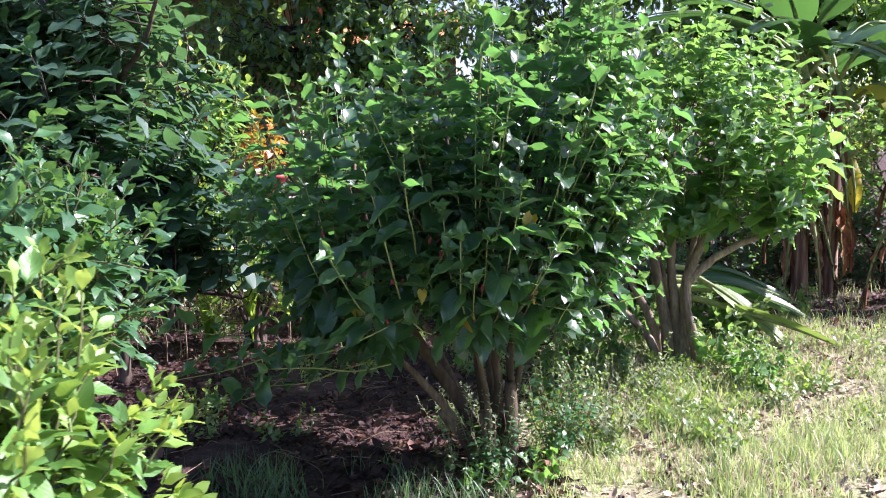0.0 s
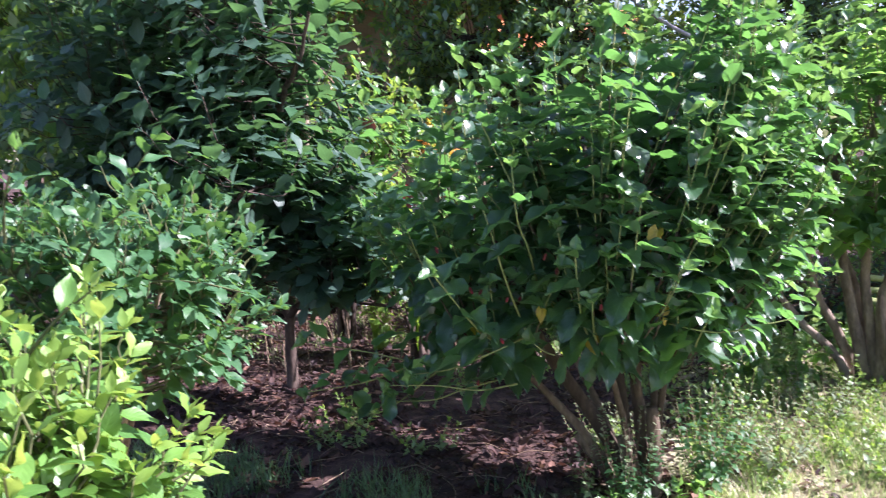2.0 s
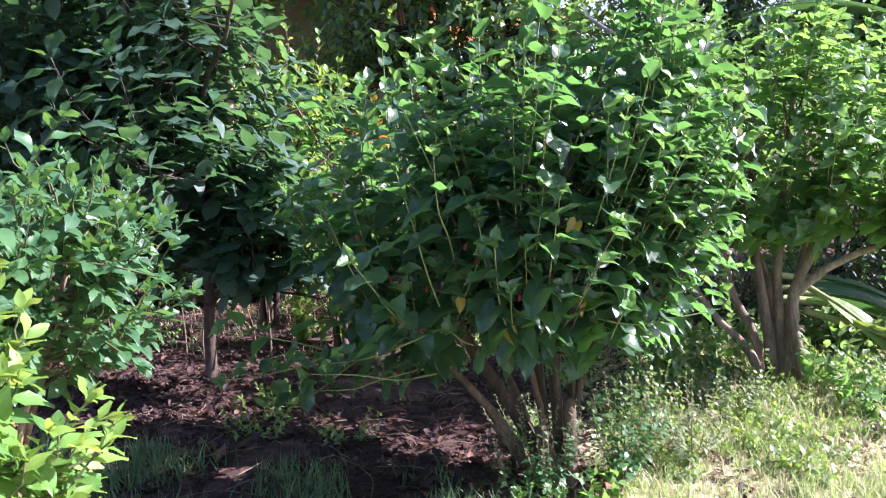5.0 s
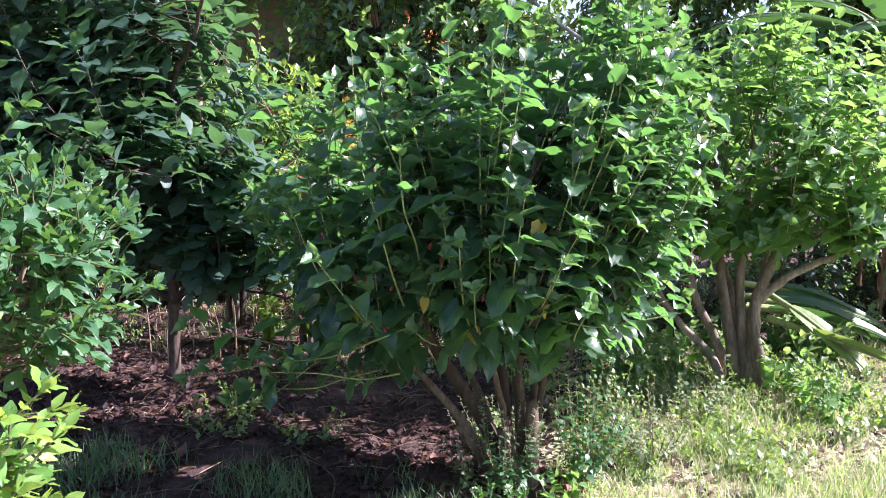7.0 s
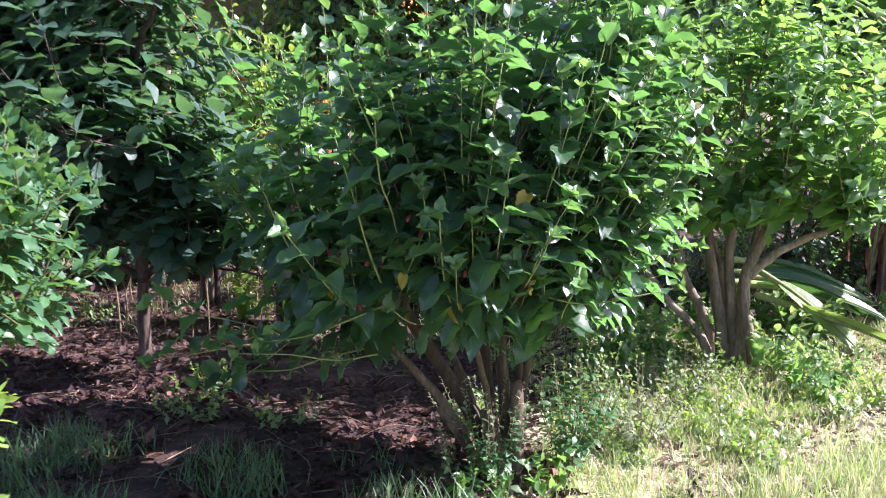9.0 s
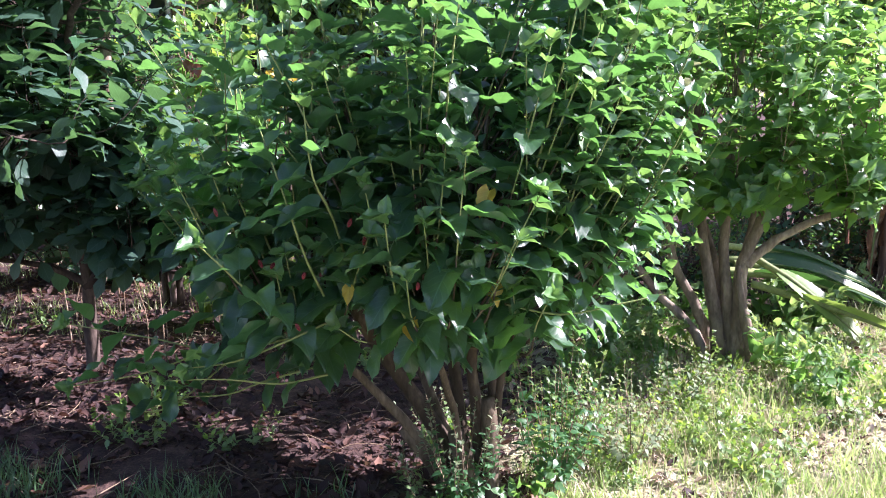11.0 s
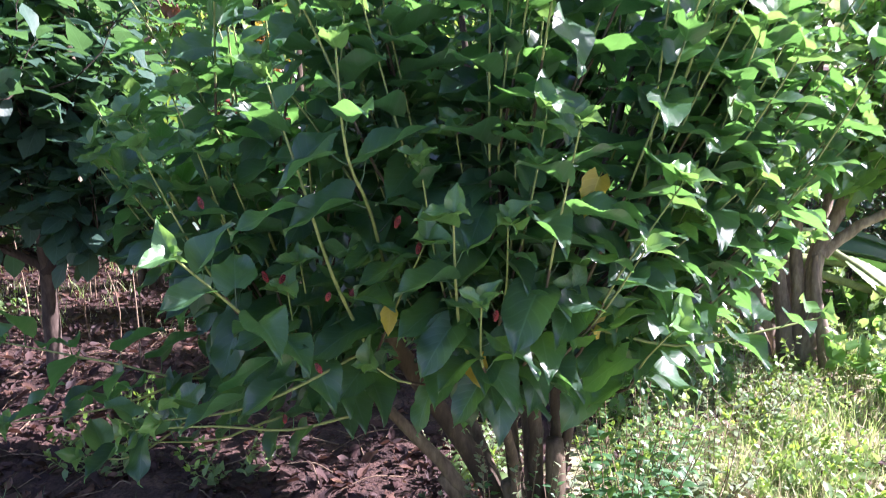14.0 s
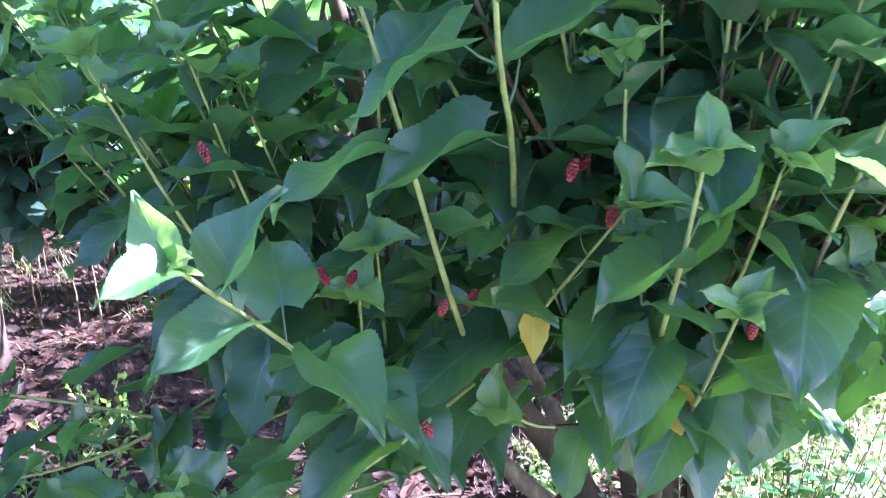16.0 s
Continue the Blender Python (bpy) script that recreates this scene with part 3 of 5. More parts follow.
def shrub(name, label, at, stems, crown, shoots, shapes, mats, size, gap, group="", wood=bark, twig=twig_mat, hero=(), singles=0,
          pick=None, category="bush", young=0.8, lift=0.12, face=0.4, upright=0.9, jitter=0.5, sink=-0.3, lo=0.72, floor=-0.6, leaf_label="", spread=0.8, start=0.25, droop=0.12, hi=None, tips=None, hero_size=1.04, join=None, fan=None, skirt=None, dress=None):
    """A woody plant: stems (polylines from the foot), an egg-shaped crown of leafy shoots, and hero shoots placed one by one."""
    at = np.array((at[0], at[1], hill(at[0], at[1])))
    root = thing(name, label, category, at, group)
    lines = []
    for pts, r0, r1 in stems:
        pl = smooth_path(pts, 14)
        for k in range(2, 14):
            pl[k] += rnd(0.007)
        lines.append(pl)
        rad = np.linspace(r0, r1, 15)
        rad[0] *= 1.25
        tubes("stem", [(pl, rad * np.array([R.uniform(0.92, 1.1) for _ in rad]))], wood, root, 9)
    centre = np.array(crown[0])
    radii = np.array(crown[1])
    leaves, twigs = [], []
    if fan is not None:
        leaves, twigs = mulberry_shoots(shoots, tips, lines, size, gap, skirt, **fan)
        leaves = [l for l in leaves if l[0][2, 3] > skirt(l[0][0, 3])]
    for _ in range(0 if fan is not None else shoots):
        tip = tips() if tips else egg(centre, radii, lo, 1.06, floor)
        foot = nearest_join([lines[k] for k in join] if join else lines, tip)
        path = curve_up(foot, tip, lift * R.uniform(0.2, 1.2))
        twigs.append((path, np.linspace(0.0055, 0.002, len(path))))
        if dress:
            leaves += dress(path, size)
            continue
        leaves += leaves_on(path, centre, shapes, size, gap, start=start, young=young, spread=spread, droop=droop, face=face, upright=upright, jitter=jitter, sink=sink)
    if fan is not None:
        tubes("branchwork", [(p[:7], r[:7]) for p, r in twigs], wood, root, 5, kind="stuff")
        tubes("green_branchwork", [(p[6:], r[6:]) for p, r in twigs], twig, root, 5, "slim green shoots", kind="stuff")
    else:
        tubes("branchwork", twigs, twig, root, 5, kind="stuff")
    for k, pts in enumerate(hero):
        pts = [np.array(p, float) - at for p in pts]
        path = smooth_path(pts, 9)
        sh = tubes("shoot", [(path, np.linspace(0.0048, 0.0022, 10))], twig, root, 7, "upright green shoot with alternate leaves")
        if fan is not None:
            single_leaves("leaf", mulberry_leaves(path, size * hero_size, gap * 1.1, 0.15, lax=0.8, tip=0.7), hi or shapes, mats, sh)
            continue
        single_leaves("leaf", leaves_on(path, centre, shapes, size * hero_size, gap * 0.95, 0.2, young=0.9, spread=1.0, jitter=0.25, tip=0.7, face=face * 0.6, upright=upright, sink=sink), hi or shapes, mats, sh)
    pick = pick or (lambda p: p[1])
    leaves.sort(key=lambda l: pick(l[0][:3, 3]))
    single_leaves("leaf", leaves[:singles], hi or shapes, mats, root)
    scatter("foliage", leaves[singles:], shapes, mats, root, leaf_label)
    return root, lines


def offset(pts, by):
    return [tuple(np.array(p) - np.array(by)) for p in pts]


# the mulberry bush in the middle; its foot lies at (0.25, 4.47)
MB = (0.25, 4.47)
mb_stems = [
    ([(-0.02, 0.02, -0.05), (-0.12, 0.0, 0.3), (-0.34, -0.1, 0.72), (-0.5, -0.2, 1.2), (-0.55, -0.25, 1.6)], 0.042, 0.012),
    ([(-0.05, -0.06, -0.05), (-0.2, -0.12, 0.32), (-0.5, -0.3, 0.75), (-0.75, -0.35, 1.1)], 0.026, 0.008),
    ([(0.0, 0.05, -0.05), (-0.03, 0.08, 0.5), (-0.08, 0.1, 1.0), (-0.15, 0.1, 1.7)], 0.030, 0.010),
    ([(0.05, 0.0, -0.05), (0.07, -0.04, 0.5), (0.12, -0.15, 1.0), (0.16, -0.25, 1.6)], 0.029, 0.010),
    ([(0.08, 0.03, -0.05), (0.12, 0.03, 0.4), (0.22, 0.02, 0.9), (0.38, 0.0, 1.6)], 0.025, 0.010),
    ([(0.1, 0.0, -0.05), (0.16, -0.04, 0.4), (0.3, -0.1, 0.85), (0.52, -0.15, 1.3)], 0.022, 0.008),
    ([(0.03, 0.1, -0.05), (0.02, 0.22, 0.5), (0.05, 0.4, 1.0), (0.1, 0.5, 1.6)], 0.026, 0.008),
    ([(-0.03, 0.1, -0.05), (-0.22, 0.25, 0.45), (-0.5, 0.4, 0.95), (-0.7, 0.45, 1.4)], 0.026, 0.008),
    ([(0.0, -0.08, -0.05), (0.02, -0.2, 0.4), (0.02, -0.45, 0.8), (0.0, -0.6, 1.15)], 0.019, 0.007),
]
# the stems rise from one knotted foot, a little to the sunny side
mb_stems = [([(p[0] + 0.09 * max(0.0, 1 - p[2] / 0.9), p[1] - 0.04 * max(0.0, 1 - p[2] / 0.9), p[2]) for p in pts], a, b) for pts, a, b in mb_stems]
mb_hero = [
    [(0.29, 3.80, 0.86), (0.257, 3.70, 1.0), (0.265, 3.58, 1.16), (0.275, 3.50, 1.30)],
    [(-0.10, 3.82, 0.85), (-0.15, 3.60, 1.0), (-0.173, 3.483, 1.10), (-0.19, 3.28, 1.25)],
    [(0.05, 3.95, 0.92), (0.074, 3.64, 1.27), (0.071, 3.48, 1.42), (0.07, 3.43, 1.62)],
    [(0.0, 3.85, 0.9), (-0.018, 3.64, 1.14), (-0.054, 3.56, 1.36), (-0.1, 3.52, 1.55)],
    [(0.58, 3.95, 1.1), (0.665, 3.85, 1.40), (0.77, 3.75, 1.77), (0.82, 3.72, 1.98)],
    [(-0.25, 3.95, 1.05), (-0.30, 3.9, 1.25), (-0.37, 3.85, 1.43), (-0.42, 3.83, 1.58)],
    [(0.0, 3.78, 0.92), (-0.13, 3.6, 0.875), (-0.265, 3.6, 0.82), (-0.4, 3.58, 0.80)],
    [(-0.1, 4.0, 0.66), (-0.24, 3.9, 0.65), (-0.4, 3.8, 0.69), (-0.56, 3.7, 0.71)],
    [(0.32, 3.95, 1.05), (0.36, 3.82, 1.3), (0.40, 3.75, 1.5), (0.42, 3.72, 1.7)],
    [(-0.1, 4.2, 0.66), (-0.35, 4.0, 0.62), (-0.47, 3.95, 0.58), (-0.65, 3.92, 0.57)],
    [(-0.2, 4.2, 0.85), (-0.5, 4.0, 0.74), (-0.75, 3.95, 0.78), (-1.1, 3.95, 0.82)],
    [(-0.35, 4.2, 0.85), (-0.6, 4.0, 0.72), (-0.82, 3.95, 0.64), (-1.1, 3.95, 0.58)],
    [(-0.1, 4.2, 0.77), (-0.4, 4.0, 0.74), (-0.7, 3.95, 0.52), (-0.88, 3.95, 0.49)],
    [(-0.3, 4.0, 0.88), (-0.45, 3.95, 0.97), (-0.55, 3.93, 1.05)],
    [(0.60, 4.50, 0.95), (0.85, 4.62, 1.0), (1.05, 4.72, 1.03), (1.2, 4.8, 1.05)],
    [(0.60, 4.40, 1.10), (0.85, 4.55, 1.2), (1.05, 4.65, 1.3)],
    [(0.65, 4.60, 0.90), (0.90, 4.80, 0.86), (1.1, 4.95, 0.90)],
    [(0.55, 3.98, 0.95), (0.74, 3.98, 0.92), (0.92, 4.02, 0.95), (1.08, 4.08, 0.98)],
]


def vase_tip():
    """A shoot's tip in a crown that is narrow below, widest at two thirds and uneven at the top."""
    if R.random() < 0.04:
        return np.array((R.uniform(-0.2, 0.4), R.uniform(-0.5, -0.1), R.uniform(0.6, 0.88)))
    while True:
        z = R.uniform(0.55, 2.42)
        wide = float(np.interp(z, (0.55, 0.9, 1.3, 1.8, 2.2, 2.5), (0.95, 1.02, 1.1, 1.12, 0.92, 0.55)))
        a, f = R.uniform(0, 2 * math.pi), R.uniform(0.5, 1.0) ** 0.6
        # the unseen back reaches further, added to break up sun on the soil
        x, y = wide * f * math.cos(a), (0.82 if a > math.pi else 1.08) * wide * f * math.sin(a)
        if z < 0.64 and x < 0.0 or z < 1.1 and x < -0.3 and y < 0.2 and R.random() < 0.85 or z < 1.3 and x < -0.5 and R.random() < 0.6 or z < 0.6 and x > -0.3 or z < 0.7 and x > 0.15 or z < 0.85 and x > 0.45:
            continue
        if z > 2.2 + 0.28 * x:
            continue
        if R.random() > 0.25 + (z - 0.5) / 0.8:
            continue
        if x < -0.72 and z > 1.45 and R.random() < 0.75:
            continue
        lump = 1 + 0.14 * noise.noise((x * 2.2, y * 2.2, z * 2.2))
        return np.array((-0.16 + 0.12 * (z - 1.2) + x * lump, -0.06 + y * lump, z * (0.97 + 0.06 * R.random())))


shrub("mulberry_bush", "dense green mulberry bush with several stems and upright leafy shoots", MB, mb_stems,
      ((-0.16, -0.08, 1.36), (1.04, 0.84, 1.0)), 310, MUL, [mul_leaf, mul_young], 0.147, 0.057, "mulberries", wood=shaded_bark, hero=mb_hero, singles=290, hi=MUL_HI, tips=vase_tip, hero_size=0.96, fan={}, skirt=lambda x: float(np.interp(x, (-0.9, -0.35, -0.1, 0.4, 0.8), (0.46, 0.54, 0.68, 0.72, 0.76))),
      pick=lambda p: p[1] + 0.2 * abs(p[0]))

# the second mulberry, behind on the lawn; its foot lies at (1.6, 6.65)
MT = (1.6, 6.65)
mt_stems = [
    ([(-0.14, 0.0, -0.05), (-0.24, 0.0, 0.2), (-0.5, -0.03, 0.48), (-0.72, -0.1, 0.9), (-0.8, -0.1, 1.35)], 0.036, 0.014),
    ([(-0.12, 0.08, -0.05), (-0.18, 0.06, 0.25), (-0.38, 0.02, 0.7), (-0.5, 0.0, 1.5)], 0.044, 0.015),
    ([(-0.07, -0.04, -0.05), (-0.1, -0.04, 0.3), (-0.2, -0.02, 0.83), (-0.26, 0.0, 1.8)], 0.054, 0.018),
    ([(0.0, 0.0, -0.05), (-0.03, 0.0, 0.4), (-0.06, 0.02, 0.9), (0.0, 0.0, 1.9)], 0.05, 0.018),
    ([(0.06, 0.0, -0.05), (0.04, 0.0, 0.3), (0.06, 0.0, 0.62), (0.22, 0.02, 1.1), (0.4, 0.05, 1.75)], 0.062, 0.018),
    ([(0.07, 0.0, 0.62), (0.27, -0.02, 0.8), (0.62, -0.06, 1.0), (0.95, -0.06, 1.4)], 0.034, 0.014),
    ([(-0.02, 0.12, -0.05), (-0.1, 0.2, 0.6), (-0.3, 0.4, 1.2), (-0.35, 0.5, 1.8)], 0.04, 0.014),
    ([(0.04, 0.1, -0.05), (0.08, 0.2, 0.6), (0.25, 0.4, 1.2), (0.4, 0.6, 1.8)], 0.04, 0.014),
]


def tree_tip():
    """A shoot's tip in the round crown over the bundled trunks."""
    return egg((-0.1, 0.0, 1.68), (1.15, 0.92, 1.04), 0.62, 1.06, -0.7)


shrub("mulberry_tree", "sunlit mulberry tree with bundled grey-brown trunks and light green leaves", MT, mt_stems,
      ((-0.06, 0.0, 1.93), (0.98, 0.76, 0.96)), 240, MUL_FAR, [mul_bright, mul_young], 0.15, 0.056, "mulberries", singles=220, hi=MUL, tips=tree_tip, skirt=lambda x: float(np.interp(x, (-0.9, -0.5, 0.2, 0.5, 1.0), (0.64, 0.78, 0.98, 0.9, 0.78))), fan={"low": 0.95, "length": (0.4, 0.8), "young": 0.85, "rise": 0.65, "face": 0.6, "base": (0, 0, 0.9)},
      pick=lambda p: p[1])


def split_trunk(root):
    """A stripped, pale dead trunk leaning among the live ones."""
    pl = smooth_path([(0.13, -0.12, -0.03), (0.09, -0.1, 0.2), (0.04, -0.08, 0.42), (0.02, -0.07, 0.62)], 8)
    tubes("dead_stem", [(pl, np.linspace(0.05, 0.014, 9))], bark, root, 7, "pale dead stem stripped of bark")


split_trunk(bpy.data.objects["mulberry_tree"])


# the light green shrubs beside the camera's way
def low_shrub(label, at, crown, shoots, mats, size, gap, singles, seed, extra_tips=(), young=0.72, floor=-0.8):
    R.seed(seed)
    c, r = crown
    stems = []
    for k in range(9):
        a = k * 2.4
        tip = np.array((c[0] + 0.55 * r[0] * math.cos(a), c[1] + 0.55 * r[1] * math.sin(a), c[2] + 0.2 * r[2]))
        stems.append(([(0.04 * math.cos(a), 0.04 * math.sin(a), -0.04), tuple(tip * np.array((0.35, 0.35, 0.5))), tuple(tip)], 0.018, 0.006))
    return shrub("privet_shrub", label, at, stems, crown, shoots, PRIVET, mats, size, gap, "light shrubs", twig_brown, privet_twig,
                 hero=extra_tips, singles=singles, hi=PRIVET_HI, lift=0.05, lo=0.6, floor=floor, pick=lambda p: (p[0] - 0.9) ** 2 + (p[1] + 1.2) ** 2, young=young, spread=0.95, droop=0.05)


low_shrub("pale yellow-green shrub with small glossy leaves in full sun", (-0.78, 1.6), ((0.02, 0.06, 0.94), (0.66, 0.54, 0.66)), 400,
          [privet_leaf, privet_young], 0.104, 0.032, 260, 11,
          [[(-0.55, 1.75, 1.25), (-0.44, 1.78, 1.38), (-0.34, 1.79, 1.45)], [(-0.45, 1.76, 1.02), (-0.3, 1.8, 1.07), (-0.19, 1.82, 1.1)]])
low_shrub("fresh green shrub with arching twigs of small pointed leaves", (-1.3, 2.7), ((0.04, 0.04, 1.31), (0.66, 0.60, 0.38)), 290,
          [privet_mid, privet_mid], 0.108, 0.042, 200, 12,
          [[(-1.15, 2.78, 1.48), (-1.05, 2.75, 1.62), (-0.92, 2.74, 1.76)], [(-1.0, 2.2, 1.5), (-0.92, 2.14, 1.62), (-0.82, 2.1, 1.74)],
           [(-0.9, 2.6, 1.33), (-0.7, 2.6, 1.33), (-0.52, 2.6, 1.3)], [(-0.9, 2.6, 1.15), (-0.75, 2.6, 1.12), (-0.6, 2.6, 1.04)],
           [(-0.9, 2.35, 1.4), (-0.78, 2.3, 1.5), (-0.65, 2.27, 1.58)]], 0.92, -0.45)
R.seed(21)

# the dark-leaved tree over the bare soil; its foot lies at (-2.28, 5.75)
lt_stems = [
    ([(0, 0, -0.05), (0.02, -0.02, 0.4), (0.05, -0.06, 0.85), (0.08, -0.08, 1.5), (0.02, -0.1, 2.1), (-0.15, -0.15, 3.9)], 0.047, 0.014),
    ([(0.03, -0.04, 0.56), (0.22, -0.1, 0.68), (0.5, -0.1, 0.7), (0.9, -0.1, 0.64)], 0.028, 0.009),
    ([(0.03, -0.04, 0.58), (0.2, 0.05, 0.72), (0.5, 0.15, 0.78), (0.9, 0.25, 0.78)], 0.018, 0.007),
    ([(0.03, -0.04, 0.58), (-0.15, -0.1, 0.68), (-0.45, -0.15, 0.73), (-0.8, -0.2, 0.74)], 0.026, 0.009),
    ([(0.06, -0.07, 1.1), (-0.15, -0.15, 1.3), (-0.5, -0.25, 1.5), (-0.9, -0.35, 1.6)], 0.022, 0.009),
    ([(0.07, -0.08, 1.5), (-0.2, -0.3, 1.75), (-0.6, -0.4, 1.9), (-1.1, -0.45, 2.0)], 0.026, 0.01),
    ([(0.05, -0.08, 1.8), (0.3, -0.4, 2.05), (0.55, -0.6, 2.25), (0.75, -0.8, 2.5)], 0.024, 0.01),
    ([(0.07, -0.08, 1.25), (0.25, -0.4, 1.4), (0.35, -0.75, 1.5), (0.4, -1.05, 1.5)], 0.02, 0.008),
    ([(0.0, -0.1, 2.2), (-0.3, -0.2, 2.6), (-0.7, -0.3, 2.9), (-1.1, -0.3, 3.2)], 0.022, 0.01),
    ([(0.02, -0.1, 2.1), (0.2, -0.3, 2.5), (0.3, -0.5, 2.9), (0.3, -0.6, 3.3)], 0.022, 0.01),
]
def fruit_tip():
    """Mostly the crown over the soil, some low twigs round the trunk, and a broad unseen top added to shade the soil.
    """
    k = R.random()
    if k < 0.66:
        return egg((-0.45, -0.3, 2.1), (1.25, 1.05, 1.15), 0.35, 1.05, -0.9)
    if k < 0.88:
        return egg((0.1, -0.3, 1.25), (1.1, 0.5, 0.45), 0.3, 1.05, -0.8)
    return egg((-0.3, -0.2, 3.7), (1.7, 1.6, 0.9), 0.3, 1.05, -0.7)


fruit_tree, _ = shrub("fruit_tree", "slim dark-barked fruit tree with broad dark green leaves", (-2.28, 5.75), lt_stems,
      ((-0.4, -0.3, 2.3), (1.1, 1.0, 1.35)), 600, BROAD, [dark_leaf, privet_mid], 0.2, 0.06, "", bark_dark, bark_dark, singles=180, hi=BROAD_HI, dress=rosettes,
      category="tree", tips=fruit_tip, start=0.12, join=(0, 1, 3, 4, 5, 6, 7, 8, 9), face=0.2, upright=1.1, sink=-0.15, pick=lambda p: p[1] + 0.3 * abs(p[2] - 1.6))
tubes("pale_stem", [(smooth_path([(0.05, 0.02, 0.55), (0.1, 0.1, 0.75), (0.13, 0.14, 1.2), (0.14, 0.16, 1.8), (0.15, 0.18, 2.6)], 14), np.linspace(0.042, 0.03, 15))],
      bark, fruit_tree, 10, "pale grey stem rising behind the trunk")


# yellow-green shrubs lit from behind, between the fruit tree and the mulberry
def mid_shrub(name, label, at, crown, shoots, shapes, mats, size, gap, seed, height, category="bush", wood=bark_dark, singles=0, droop=0.35):
    R.seed(seed)
    c, r = crown
    stems = []
    for k in range(6):
        a = k * 2.4 + 0.4
        tip = np.array((c[0] + 0.5 * r[0] * math.cos(a), c[1] + 0.5 * r[1] * math.sin(a), height))
        stems.append(([(0.06 * math.cos(a), 0.06 * math.sin(a), -0.05), tuple(tip * np.array((0.3, 0.3, 0.5))), tuple(tip)], 0.028, 0.009))
    return shrub(name, label, at, stems, crown, shoots, shapes, mats, size, gap, "", wood, twig_brown, category=category, lo=0.45, floor=-0.85, singles=singles, droop=droop)


mid_shrub("loquat_shrub", "yellow-green shrub with long drooping sunlit leaves", (-2.72, 7.5), ((0.2, -0.1, 1.75), (0.75, 0.5, 0.95)), 130, BROAD, [mul_bright, lit_leaf], 0.15, 0.07, 31, 1.7, droop=0.6, singles=60)
mid_shrub("young_shrub", "low yellow-green shrub on the bare soil", (-1.7, 6.8), ((0.0, 0, 0.78), (0.62, 0.45, 0.45)), 90, BROAD, [lit_leaf, lit_leaf], 0.085, 0.045, 32, 0.6, singles=60)
mid_shrub("croton_shrub", "croton shrub with glowing orange and yellow leaves", (-2.45, 9.35), ((0, 0, 1.72), (0.3, 0.25, 0.4)), 22, BROAD, [croton_leaf, yellow_leaf], 0.15, 0.06, 33, 1.5)
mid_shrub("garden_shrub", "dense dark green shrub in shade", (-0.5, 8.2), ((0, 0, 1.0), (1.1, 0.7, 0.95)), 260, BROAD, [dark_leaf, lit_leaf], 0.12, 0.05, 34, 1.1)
mid_shrub("garden_shrub", "sunlit light green shrub behind the trees", (0.6, 9.3), ((0, 0, 1.3), (1.3, 0.8, 1.2)), 300, BROAD, [mul_bright, lit_leaf], 0.12, 0.05, 35, 1.4)
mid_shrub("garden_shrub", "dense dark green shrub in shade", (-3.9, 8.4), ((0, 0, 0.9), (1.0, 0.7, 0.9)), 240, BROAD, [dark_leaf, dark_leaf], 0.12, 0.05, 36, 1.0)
mid_shrub("garden_shrub", "sunlit light green shrub behind the banana plants", (2.7, 10.9), ((0, 0, 1.5), (1.6, 0.8, 1.5)), 320, BROAD, [mul_bright, lit_leaf], 0.12, 0.05, 37, 1.6)
mid_shrub("garden_shrub", "sunlit light green shrub behind the banana plants", (4.9, 10.9), ((0, 0, 1.4), (1.4, 0.8, 1.4)), 260, BROAD, [mul_bright, lit_leaf], 0.12, 0.05, 38, 1.5)


mid_shrub("garden_shrub", "dense dark green undergrowth behind the mulberry tree", (2.35, 9.7), ((0, 0, 0.75), (0.85, 0.5, 0.8)), 200, BROAD, [dark_leaf, mul_bright], 0.10, 0.045, 39, 0.8)
mid_shrub("garden_shrub", "dense dark green undergrowth behind the banana plants", (4.4, 10.1), ((0, 0, 0.65), (1.1, 0.4, 0.7)), 200, BROAD, [dark_leaf, mul_bright], 0.10, 0.045, 40, 0.7)
mid_shrub("garden_shrub", "dense dark green undergrowth behind the banana plants", (3.3, 10.0), ((0, 0, 0.6), (0.8, 0.4, 0.65)), 170, BROAD, [dark_leaf, mul_bright], 0.10, 0.045, 29, 0.6)
mid_shrub("garden_shrub", "dense dark green undergrowth behind the mulberry tree", (1.4, 8.5), ((0, 0, 0.4), (0.8, 0.35, 0.45)), 150, BROAD, [dark_leaf, mul_bright], 0.09, 0.045, 28, 0.4)


